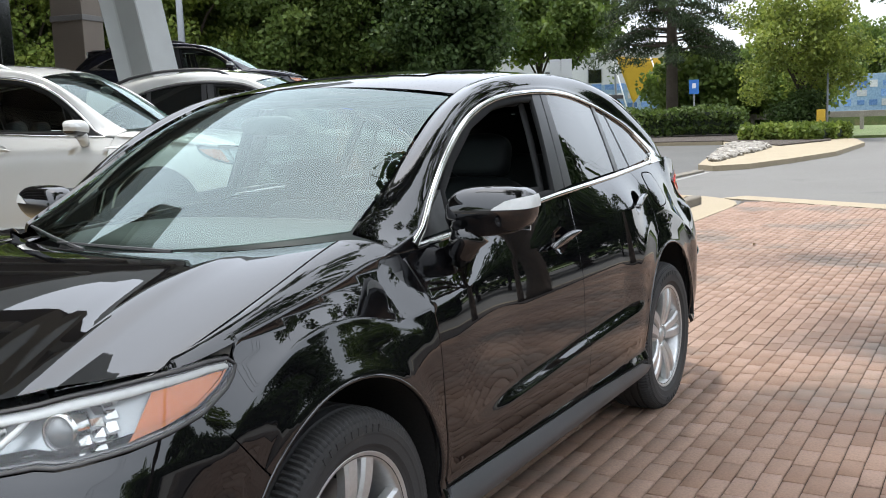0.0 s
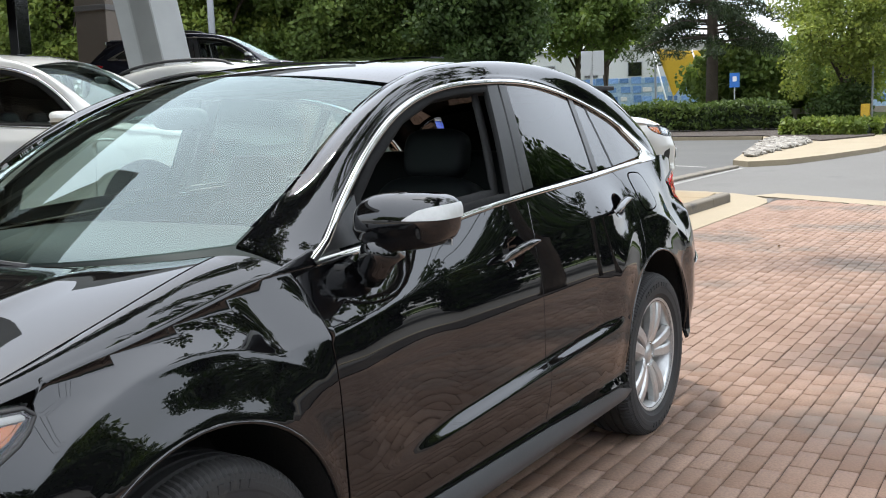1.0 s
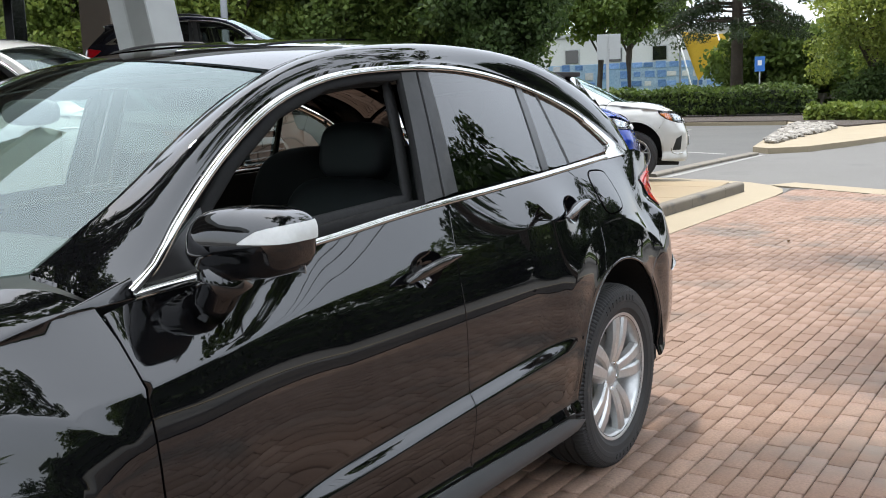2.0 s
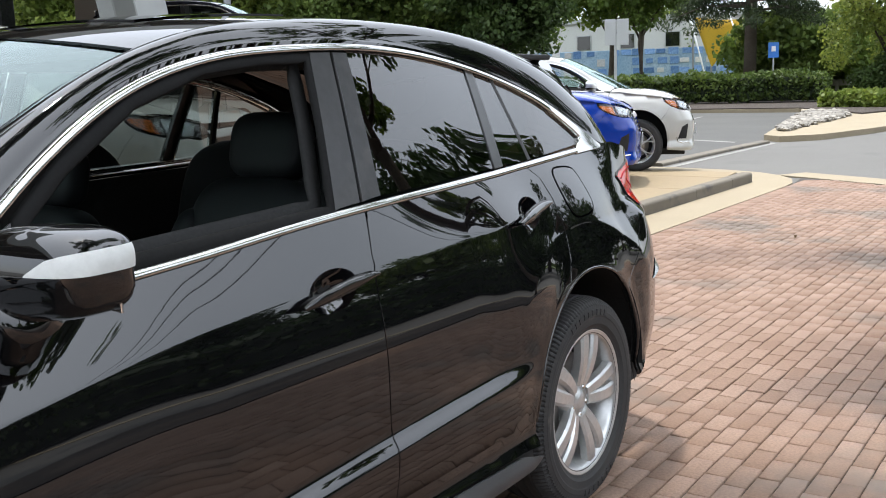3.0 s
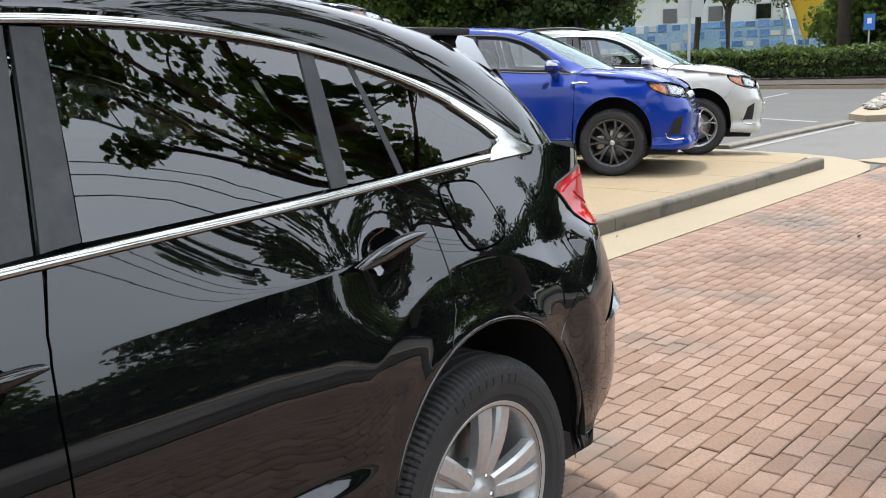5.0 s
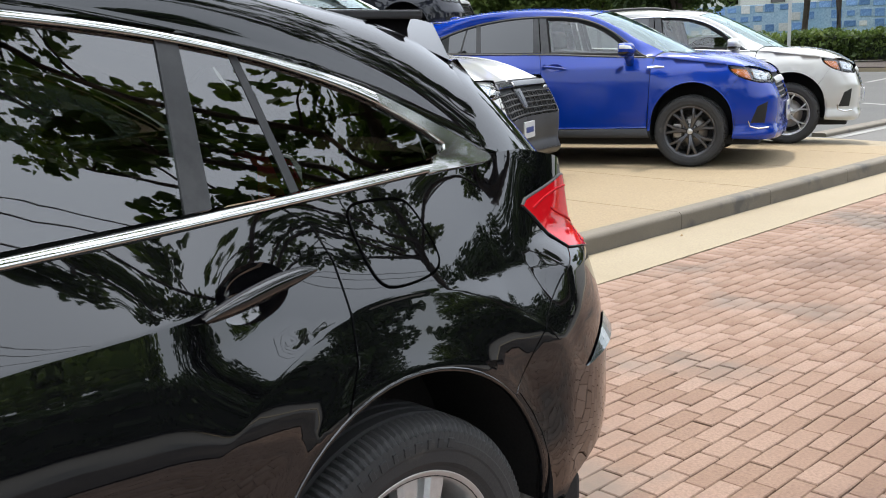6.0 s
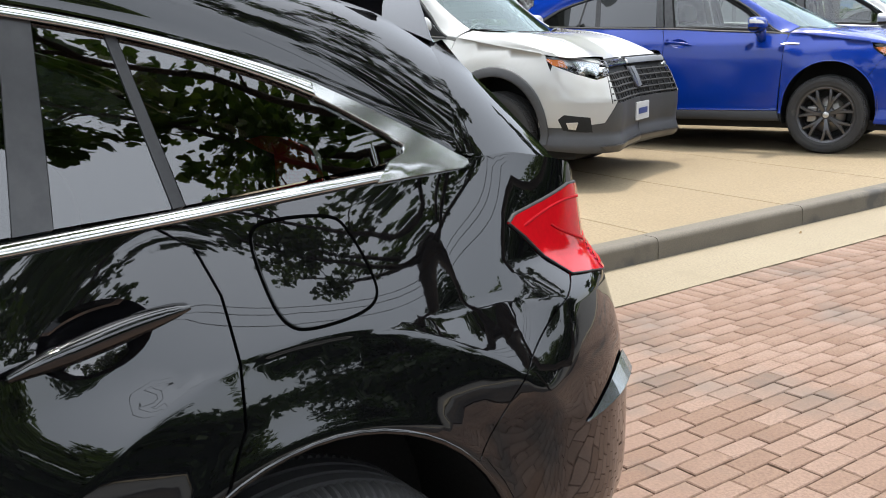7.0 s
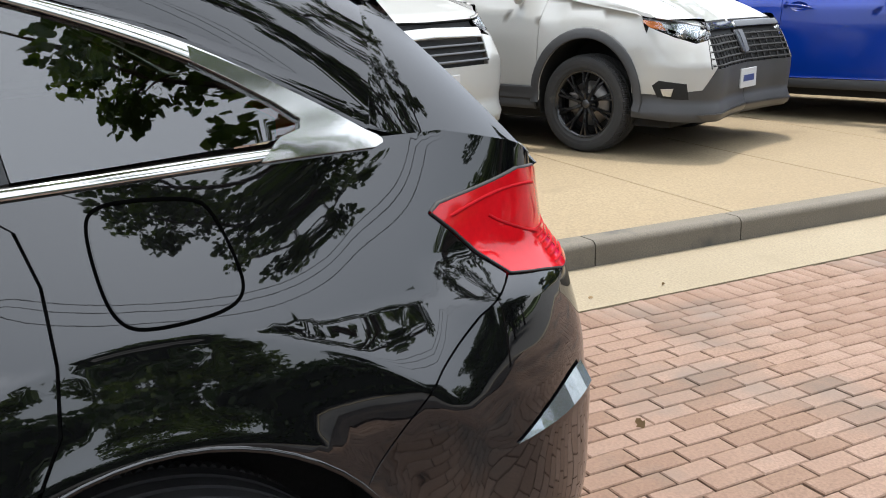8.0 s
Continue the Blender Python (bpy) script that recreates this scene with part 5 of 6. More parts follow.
def stones(name, poly, n, size, z, material, label):
    rng = np.random.default_rng(5)
    poly = np.array(poly)
    v, f = [], []
    base = bmesh.new()
    bmesh.ops.create_icosphere(base, subdivisions=1, radius=.5)
    bv = np.array([q.co[:] for q in base.verts])
    bf = [[q.index for q in g.verts] for g in base.faces]
    base.free()
    lo, hi = poly.min(0), poly.max(0)
    k = 0
    while k < n:
        p = lo + (hi - lo) * rng.random(2)
        if not inside(poly, p[None])[0]:
            continue
        s = size * rng.uniform(.5, 1.3) * np.array([rng.uniform(.8, 1.4), rng.uniform(.7, 1.1), rng.uniform(.4, .7)])
        q = bv * (1 + .12 * rng.standard_normal((len(bv), 1))) * s
        a = rng.uniform(0, 6.28)
        q = q @ np.array([[math.cos(a), math.sin(a), 0], [-math.sin(a), math.cos(a), 0], [0, 0, 1]]) + np.array([*p, z + rng.uniform(0, .07)])
        f += [tuple(i + len(v) for i in g) for g in bf]
        v += list(q)
        k += 1
    return tagged(mesh_part(name, v, f, material, smooth=False), label, "stones", kind="stuff")


stones("river_stones", [(-4.55, 23.9), (-4.2, 23.2), (-4.3, 26), (-4.6, 32), (-5.6, 35.5), (-6.8, 35.2)], 900, .20, .13, STONE_MAT, "heap of pale grey river stones on the island")


# ---- foliage ----
def leaves(centres, spread, count, size, rng, shape="quad", droop=0.0):
    """Vertices and faces of many small leaves round clump centres."""
    c = np.asarray(centres)
    sp = np.broadcast_to(np.asarray(spread, float), (len(c), 3))
    i = rng.integers(0, len(c), count)
    d = rng.standard_normal((count, 3))
    d /= np.linalg.norm(d, axis=1, keepdims=True)
    p = c[i] + d * (rng.random((count, 1)) ** .45) * sp[i]
    a = rng.standard_normal((count, 3))
    a[:, 2] -= droop
    a /= np.linalg.norm(a, axis=1, keepdims=True)
    b = np.cross(a, rng.standard_normal((count, 3)))
    b /= np.linalg.norm(b, axis=1, keepdims=True)
    n = np.cross(a, b)
    s = size * rng.uniform(.6, 1.3, (count, 1))
    if shape == "maple":
        out = [(0, -.5), (.28, -.30), (.52, .02), (.26, .10), (.30, .40), (.0, .62), (-.30, .40), (-.26, .10), (-.52, .02), (-.28, -.30)]
    elif shape == "needle":
        out = [(0, -.6), (.13, 0), (0, .6), (-.13, 0)]
    else:
        out = [(0, -.5), (.34, 0), (0, .55), (-.34, 0)]
    k = len(out)
    v = np.stack([p + b * x * s + a * y * s + n * (abs(x) * .25) * s for x, y in out], 1).reshape(-1, 3)
    f = (np.arange(count)[:, None] * k + np.arange(k)[None]).tolist()
    return v, f


def fast_mesh(name, v, f, material, parent=None):
    me = bpy.data.meshes.new(name)
    k = len(f[0])
    me.vertices.add(len(v)), me.loops.add(len(f) * k), me.polygons.add(len(f))
    me.vertices.foreach_set("co", np.asarray(v, np.float32).ravel())
    me.loops.foreach_set("vertex_index", np.asarray(f, np.int32).ravel())
    me.polygons.foreach_set("loop_start", np.arange(0, len(f) * k, k, dtype=np.int32))
    me.update(calc_edges=True)
    me.materials.append(material)
    ob = new(name, me)
    if parent is not None:
        ob.parent = parent
    return ob


def tree(at, height, crown, leaf, label, seed, count=9000, size=.22, clumps=40, trunk=.22, bare=.25, name="tree", shape="quad", lean=(0, 0), cr=(.9, .9, .7), fork=3, limbs=True, core=True):
    """crown: (rx, ry, rz) about the crown's middle; bare: the height at which it starts."""
    rng = np.random.default_rng(seed)
    t = thing(name, Matrix.Translation((*at, 0)), label, "tree")
    mid = np.array([lean[0], lean[1], bare + crown[2]])
    d = rng.standard_normal((clumps, 3))
    d /= np.linalg.norm(d, axis=1, keepdims=True)
    cen = mid + d * (rng.uniform(.35, 1.0, (clumps, 1))) * np.array(crown)
    bm = bmesh.new()
    top = Vector((lean[0] * .8, lean[1] * .8, bare + crown[2] * 1.5))
    knee = Vector((lean[0] * .15 + rng.normal() * .1, lean[1] * .15, bare * .8))
    tube([(0, 0, -.1), (0, 0, .25), knee, knee.lerp(top, .5) + Vector((rng.normal() * .2, rng.normal() * .2, 0)), top], [trunk * 1.35, trunk, trunk * .8, trunk * .45, trunk * .1], 9, bm)
    if limbs:
        for k in range(min(clumps, 14)):
            e = Vector(cen[k])
            s = knee.lerp(top, float(rng.uniform(0.0, .6)))
            m1 = s.lerp(e, .5) + Vector((0, 0, .12 * (e - s).length))
            tube([s, m1, e], [trunk * .32, trunk * .2, trunk * .05], 6, bm)
    part("trunk", bm, BARK, t, "rough brown bark trunk and limbs", True)
    v, f = leaves(cen, cr, count, size, rng, shape)
    fast_mesh("crown", v, f, leaf, t)
    return t


def conifer(at, height, width, leaf, label, seed, first=4.7, count=40000):
    rng = np.random.default_rng(seed)
    t = thing("conifer_tree", Matrix.Translation((*at, 0)), label, "tree")
    bm = tube([(0, 0, -.1), (0, 0, height * .5), (0, 0, height)], [.36, .26, .04], 10)
    cen = []
    for k in range(95):
        z = first + (height - first) * (k / 95) ** 1.1
        a = rng.uniform(0, 6.28)
        ln = width * (1 - .75 * (z / height)) * rng.uniform(.65, 1.05)
        e = Vector((math.cos(a) * ln, math.sin(a) * ln, z - .16 * ln + rng.normal() * .1))
        m1 = Vector((math.cos(a) * ln * .5, math.sin(a) * ln * .5, z + .05 * ln))
        tube([(0, 0, z), m1, e], [.07, .045, .012], 5, bm)
        for q in np.linspace(.35, 1.0, 5):
            c = m1.lerp(e, (q - .5) * 2) if q > .5 else Vector((0, 0, z)).lerp(m1, q * 2)
            cen.append((c.x, c.y, c.z - .18))
    part("trunk", bm, BARK, t, "dark straight trunk with bare branches", True)
    v, f = leaves(cen, (.62, .62, .34), count, .26, rng, "needle", .8)
    fast_mesh("crown", v, f, leaf, t)
    return t


def hedge(name, line, width, height, z0, leaf, label, seed, count=16000, size=.16):
    rng = np.random.default_rng(seed)
    h = thing(name, Matrix(), label, "hedge")
    a, b = np.array(line[0]), np.array(line[1])
    n = int(np.hypot(*(b - a)) / .55)
    d = (b - a) / np.hypot(*(b - a))
    s = np.array([-d[1], d[0]])
    cen = []
    for k in range(n):
        p = a + (b - a) * (k + .5) / n
        for w in (-.33, 0, .33):
            for q in (.22, .55, .82):
                hh = q * height * (1 + .06 * math.sin(k * .9) + .04 * rng.normal())
                cen.append((*(p + s * w * width), z0 + hh))
    v, f = leaves(cen, (.42, .42, .30), count, size, rng)
    fast_mesh("hedge_leaves", v, f, leaf, h)
    # added solid box among the leaves, coloured as the hedge's inner shade
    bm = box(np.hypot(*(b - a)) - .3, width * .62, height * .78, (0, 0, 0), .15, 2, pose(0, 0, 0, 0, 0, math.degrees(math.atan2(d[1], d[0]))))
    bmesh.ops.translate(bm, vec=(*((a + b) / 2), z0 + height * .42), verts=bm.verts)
    part("hedge_shade_core", bm, hedge_shade_mat(), h)
    return h


HEDGE_MAT = []


# near-black green: shade between the leaves, put into the colour
def hedge_shade_mat():
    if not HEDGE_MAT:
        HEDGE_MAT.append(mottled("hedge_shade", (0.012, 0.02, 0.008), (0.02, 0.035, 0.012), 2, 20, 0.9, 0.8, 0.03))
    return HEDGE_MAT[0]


def polar(bearing, dist, eye=(2.29, -1.92)):
    """A plan place at a bearing, degrees to the left of +y, from where the walk starts."""
    return (eye[0] - dist * math.sin(radians(bearing)), eye[1] + dist * math.cos(radians(bearing)))


hedge("clipped_hedge", [(-36, 47.0), (-9.1, 48.2)], 2.4, 1.45, .2, LEAF_HEDGE, "dark green clipped hedge on a mulch bed", 3, 30000, .2)
conifer(polar(16.8, 56), 17, 5.6, NEEDLE, "tall dark conifer behind the hedge", 4)
tree(polar(10.0, 46), 7, (3.3, 3.3, 3.2), LEAF_YELLOW, "yellow-green leafy tree on the island bed", 11, 19000, .17, 95, .16, 1.3, cr=(.75, .75, .6))
tree(polar(10.2, 45.5), 3, (1.1, 1.1, 1.0), LEAF_DEEP, "dark ivy-covered tree base", 12, 5000, .16, 24, .16, .3, name="ivy_shrub", cr=(.5, .5, .5))
hedge("ground_cover", [polar(12.2, 44), polar(8.2, 42)], 3.2, .5, .12, LEAF_LIGHT, "low green ivy ground cover", 13, 9000, .2)
# row of broad-leaved trees behind the car park
row = [(44.5, 40, LEAF_LIGHT, .9), (41.5, 44, LEAF_MID, 1.0), (38.6, 40, LEAF_MID, 1.15), (36.8, 44, LEAF_DEEP, 1.1), (34.2, 41, LEAF_MID, 1.2), (31.8, 43, LEAF_MID, 1.1), (29.6, 37, LEAF_DEEP, .72), (48.5, 42, LEAF_MID, .9), (52.5, 40, LEAF_LIGHT, .9), (57, 44, LEAF_MID, 1.0)]
for i, (a, dist, lf, k) in enumerate(row):
    tree(polar(a, dist), 12, (3.3 * k, 3.3 * k, 4.4 * k), lf, "broad-leaved tree in full summer leaf", 20 + i, 36000, .20, 110, .26, .9 if lf is not LEAF_LIGHT and k > .8 else 2.4, cr=(.95, .95, .75))
for i, (a, dist, lf) in enumerate([(24.4, 70, LEAF_LIGHT), (22.6, 66, LEAF_MID), (21.5, 95, LEAF_LIGHT), (13.5, 62, LEAF_LIGHT), (11.6, 64, LEAF_LIGHT), (14.8, 60, LEAF_MID), (6.0, 95, LEAF_MID), (3.0, 90, LEAF_MID), (7.5, 110, LEAF_MID), (42, 75, LEAF_LIGHT), (47, 70, LEAF_LIGHT)]):
    hgt = 2.2 if a in (13.5, 11.6, 14.8) else 3.8 if a in (24.4, 22.6) else 4.2
    tree(polar(a, dist), 9, (4.5, 4.5, hgt), lf, "light green tree beyond the lawn", 50 + i, 14000, .36, 60, .25, 4.6 if a in (24.4, 22.6) else .6, cr=(1.3, 1.3, 1.0))
tree(polar(4.4, 44), 10, (2.6, 2.6, 2.4), LEAF_DEEP, "overhanging dark green branches", 71, 9000, .2, 40, .2, 5.6, cr=(.8, .8, .6))

# painted wall, white building, sails, fence, signs
wall = thing("painted_wall", Matrix(), "long low wall painted with blue and white picture tiles", "wall", kind="structure")
wa, wb = np.array(polar(31, 85)), np.array(polar(2.5, 88))
wd = (wb - wa) / np.hypot(*(wb - wa))
WALL_BLUE = mottled("mural_blue", (0.16, 0.26, 0.37), (0.26, 0.34, 0.42), .3, 8, .8, .1, .002)
TILE_W = mottled("mural_white", (0.40, 0.41, 0.42), (0.44, 0.43, 0.42), .5, 8, .8, .1, .002, vary=.25)
TILE_B = mottled("mural_dark_blue", (0.06, 0.14, 0.32), (0.16, 0.28, 0.48), .5, 8, .8, .1, .002, vary=.4)
L = float(np.hypot(*(wb - wa)))
wm = Matrix.Translation((*wa, 0)) @ pose(0, 0, 0, 0, 0, math.degrees(math.atan2(wd[1], wd[0])))
bm = box(L, .4, 3.2, (L / 2, 0, 2.3), .03)
bmesh.ops.transform(bm, matrix=wm, verts=bm.verts)
part("wall_body", bm, WALL_BLUE, wall)
rng = np.random.default_rng(8)
tile_mesh = {}
for k in range(int(L / .95)):
    for r in range(3):
        if rng.random() < .12:
            continue
        w, h = rng.uniform(.5, .8), rng.uniform(.35, .62)
        bm = box(w, .05, h, (0, 0, 0), .01, 1)
        mt = (TILE_W, TILE_B, TILE_B)[rng.integers(0, 3)]
        o = part("wall_tile", bm, mt, wall)
        o.matrix_basis = wm @ Matrix.Translation((k * .95 + .5 + rng.uniform(-.1, .1), -.22, 1.9 + r * .75 + .3 * math.sin(k * .12)))
WHITE_WALL = mottled("white_stucco", (0.40, 0.40, 0.38), (0.44, 0.44, 0.42), .4, 20, .8, .1, .002)
bld = thing("white_building", Matrix.Translation((*polar(24.0, 97), 0)) @ pose(0, 0, 0, 0, 0, 10), "low white building behind the painted wall", "building")
part("building_wall", box(26, 10, 6.6, (0, 0, 3.3), .05), WHITE_WALL, bld)
part("roof_edge", box(26.4, 10.4, .4, (0, 0, 6.8), .05), PILLAR, bld)
for k in range(6):
    wdw = part("window", box(1.2, .12, 1.2, (-10 + k * 4, -5.05, 4.9), .02), GLASS_DARK, bld)
    part("window_frame", box(1.4, .08, 1.4, (-10 + k * 4, -5.02, 4.9), .02), PILLAR, wdw)
YELLOW = mottled("sail_cloth", (0.60, 0.36, 0.024), (0.64, 0.41, 0.04), .5, 30, .7, .1, .002)
POLE = plain("grey_pole", (0.22, 0.23, 0.24), .5, .6)


def sail(a, dist, corners, label):
    c = polar(a, dist)
    s = thing("shade_sail", Matrix.Translation((*c, 0)) @ pose(0, 0, 0, 0, 0, a), label, "shade sail")
    n = 9
    A, B, C = [Vector(q) for q in corners]
    v, f = [], []
    for i in range(n):
        for j in range(n):
            p = A.lerp(B, i / (n - 1)).lerp(C, j / (n - 1))
            ctr = (A + B + C) / 3
            edge = 1 - abs(2 * i / (n - 1) - 1)
            v.append(p.lerp(ctr, .12 * edge) + Vector((0, 0, .0)))
    for i in range(n - 1):
        for j in range(n - 1):
            f.append((i * n + j, (i + 1) * n + j, (i + 1) * n + j + 1, i * n + j + 1))
    o = mesh_part("sail_cloth", v, f, YELLOW, s)
    so = o.modifiers.new("thickness", "SOLIDIFY")
    so.thickness = .03
    for q in (A, B, C):
        part("sail_pole", tube([(q.x, q.y, 0), (q.x * 1.03, q.y, q.z + .1)], [.09, .07], 8), POLE, s)


sail(18.3, 78, [(-2.2, 0, 5.9), (1.6, 0, 5.6), (-.9, 1, 2.2)], "yellow fabric shade sail beside the wall")
sail(16.0, 80, [(-1.5, 0, 5.2), (4.2, 0, 6.0), (-1.2, 1.5, 3.6)], "yellow fabric shade sail beside the wall")
SIGN_BLUE = plain("sign_blue", (0.03, 0.16, 0.50), .4)
SIGN_GREY = plain("sign_back", (0.42, 0.43, 0.42), .45, .6)
SIGN_WHITE = plain("sign_white", (0.75, 0.75, 0.75), .4)


def post_sign(at, turn, top, plates, material, label):
    s = thing("sign_post", Matrix.Translation((*at, 0)) @ pose(0, 0, 0, 0, 0, turn), label, "sign")
    part("post", box(.07, .05, top, (0, .04, top / 2 - .05), .008), SIGN_GREY, s)
    for x, z, w, h in plates:
        p = part("sign_plate", box(w, .012, h, (x, 0, z), .004), material, s)
        if material is SIGN_BLUE:
            part("sign_symbol", box(w * .4, .006, h * .35, (x, -.010, z + h * .08), .002), SIGN_WHITE, p, "white bar symbol")
    return s


post_sign(polar(15.6, 54), 15, 3.0, [(0, 2.7, .5, .75)], SIGN_BLUE, "blue parking sign on a grey post")
post_sign((-8.0, 22.2), 25, 2.95, [(-.13, 2.6, .26, .62), (.18, 2.6, .28, .62)], SIGN_GREY, "grey metal sign plates on a post, seen from behind")
fence = thing("guard_rail", Matrix(), "weathered wooden guard rail along the lawn", "fence")
fa_, fb_ = np.array(polar(16, 62)), np.array(polar(1, 58))
for k in range(9):
    p = fa_ + (fb_ - fa_) * k / 8
    part("post", box(.2, .2, 1.1, (*p, .5), .02), WOOD_GREY, fence)
for zz in (.95,):
    q = Matrix.Translation((*((fa_ + fb_) / 2), zz)) @ pose(0, 0, 0, 0, 0, math.degrees(math.atan2(*(fb_ - fa_)[::-1])))
    bm = box(float(np.hypot(*(fb_ - fa_))) + .4, .12, .34, (0, 0, 0), .02)
    bmesh.ops.transform(bm, matrix=q, verts=bm.verts)
    part("rail", bm, WOOD_GREY, fence)
mk = thing("marker_post", Matrix.Translation((*polar(8.9, 45), 0)), "yellow utility marker with a dark pole", "post")
part("marker", box(.35, .2, 1.2, (0, 0, .7), .04), YELLOW, mk)
part("pole", tube([(.25, 0, 0), (.25, 0, 3.0)], [.04, .04], 8), POLE, mk)

# showroom canopy beside the pad: leaning pillar, soffit, tan wall, dark frame
pil = thing("canopy_pillar", Matrix(), "light grey clad pillar leaning out under the canopy", "pillar", kind="structure")
pb = [(-8.70, 8.12), (-8.60, 8.32), (-8.22, 8.36), (-8.22, 8.9), (-8.75, 8.9)]
bm = bmesh.new()
r0 = [bm.verts.new((x + .25, y + .05, .12)) for x, y in pb]
r1 = [bm.verts.new((x - .70, y - .25, 5.4)) for x, y in pb]
for k in range(5):
    bm.faces.new((r0[k], r0[(k + 1) % 5], r1[(k + 1) % 5], r1[k]))
bm.faces.new(r0[::-1]), bm.faces.new(r1)
bmesh.ops.bevel(bm, geom=bm.edges[:], offset=.015, segments=1, affect="EDGES")
part("pillar_cladding", bm, PILLAR, pil)
can = thing("canopy", Matrix(), "dark flat showroom canopy over the pad edge", "canopy", kind="structure")
part("soffit", box(15.5, 11.5, .25, (-12.7, -3.5, 5.5), .03), CANOPY, can)
part("soffit", box(12.5, 9.5, .25, (-14.2, 7.0, 5.5), .03), CANOPY, can)
part("fascia", box(.25, 9.6, .9, (-7.8, 7.0, 5.75), .03), PILLAR, can)
part("fascia", box(.25, 11.7, .9, (-4.9, -3.5, 5.75), .03), PILLAR, can)
for k in range(5):
    part("beam", box(15.2, .30, .35, (-12.7, -8.6 + k * 2.5, 5.25), .02), PILLAR, can)
for k in range(4):
    part("beam", box(12.2, .30, .35, (-14.2, 3.4 + k * 2.3, 5.25), .02), PILLAR, can)
wl = thing("showroom_column", Matrix.Translation((*polar(49.9, 23), 0)) @ pose(0, 0, 0, 0, 0, 12), "tan stucco column of the showroom", "column", kind="structure")
part("column_body", box(.80, .7, 6.2, (0, 0, 3.1), .02), WALL_TAN, wl)
part("column_band", box(.84, .74, .12, (0, 0, 3.9), .01), CANOPY, wl)
lp = thing("lamp_pole", Matrix.Translation((*polar(44.5, 34), 0)), "tall grey lamp pole behind the pad", "pole")
part("pole", tube([(0, 0, 0), (0, 0, 4), (0, 0, 9.5)], [.14, .12, .09], 12), POLE, lp, "", True)
part("pole_base", tube([(0, 0, -.05), (0, 0, .8)], [.3, .28], 12), GUTTER, lp, "", True)
sf = thing("showroom_front", Matrix(), "dark framed showroom glass front", "window", kind="structure")
part("pane", box(.06, 14, 4.6, (-19.0, 2, 2.5), .01), GLASS_DARK, sf)
for k in range(6):
    part("mullion", box(.16, .14, 4.8, (-18.9, -5 + k * 2.8, 2.5), .01), GLOSS_BLACK, sf)
dk = thing("dark_post", Matrix(), "black steel post of the showroom front", "post", kind="structure")
q = Vector((-12.5, 8.94, 3.1))
part("post", box(.24, .24, 5.4, (q.x, q.y, 2.8), .01), GLOSS_BLACK, dk)

# maple beside the walk, wires, and the green far side of the street
def maple(at, limbs, label, seed, leaf_count=80, size=.135, spread=.44):
    """A spreading street maple: forked trunk, long limbs, twigs, and flat clumps of lobed leaves at the twig ends."""
    rng = np.random.default_rng(seed)
    t = thing("maple_tree", Matrix.Translation((*at, 0)), label, "tree")
    bm = tube([(0, 0, -.1), (.02, 0, .3), (0, .03, 1.8), (-.03, .0, 2.8), (-.02, -.02, 3.5)], [.24, .17, .145, .135, .14], 12)
    cen = []
    for pts, r0, r1, per_limb in limbs:
        pts = [Vector(p) for p in pts]
        fine = []
        for a, b in zip(pts, pts[1:]):
            fine += [a.lerp(b, k / 4) + Vector(rng.normal(size=3) * .03) for k in range(4)]
        fine.append(pts[-1])
        n = len(fine)
        tube(fine, [r0 + (r1 - r0) * k / (n - 1) for k in range(n)], 8, bm)
        for k in range(per_limb):
            q = .30 + .70 * (k + rng.random()) / per_limb
            base = fine[min(n - 1, int(q * (n - 1)))]
            d = Vector((rng.normal(), rng.normal(), .25 * rng.normal() + .15)).normalized()
            e = base + d * float(rng.uniform(.35, 1.1))
            tube([base, base.lerp(e, .5) + Vector((0, 0, .07)), e], [.020, .013, .005], 5, bm)
            cen.append(tuple(e))
    part("trunk", bm, BARK, t, "dark forked trunk and long limbs", True)
    v, f = leaves(cen, (spread, spread, spread * .45), len(cen) * leaf_count, size, rng, "maple")
    fast_mesh("crown", v, f, LEAF_MAPLE, t)
    return t


maple((4.6, 8.6), [
    (((0, 0, 3.4), (-.6, -.5, 4.4), (-1.4, -1.0, 5.6), (-2.2, -1.2, 6.8)), .11, .03, 9),
    (((0, 0, 3.3), (.45, .6, 4.5), (.4, 1.6, 6.0)), .09, .03, 11),
    (((-.4, -.3, 4.0), (-.6, -2.0, 4.5), (-1.0, -4.2, 4.9), (-1.4, -5.0, 5.2)), .05, .014, 5),
    (((-.2, -.1, 3.8), (-2.0, -.4, 4.8), (-4.0, -1.0, 5.8)), .05, .014, 9),
    (((.1, .2, 3.9), (1.6, -.8, 5.0), (2.4, -1.6, 6.0)), .06, .015, 8),
    (((.0, -.1, 3.7), (.5, -2.0, 5.0), (.5, -3.6, 5.6), (.2, -5.0, 6.0)), .05, .012, 12),
    (((.2, -.3, 4.2), (.9, -2.4, 6.0), (.9, -4.4, 6.9)), .045, .012, 13),
    (((-1.0, -.8, 5.0), (-2.6, -2.2, 6.4), (-4.4, -3.0, 7.4)), .05, .012, 8),
    (((-2.2, -1.2, 6.8), (-4.2, .2, 7.3), (-6.4, .4, 7.4)), .04, .012, 9)], "spreading maple with a forked trunk beside the brick drive", 90)
ROOT = ((0, 0, 3.4), (-1.6, 1.0, 5.4), (-3.2, 1.9, 7.0))
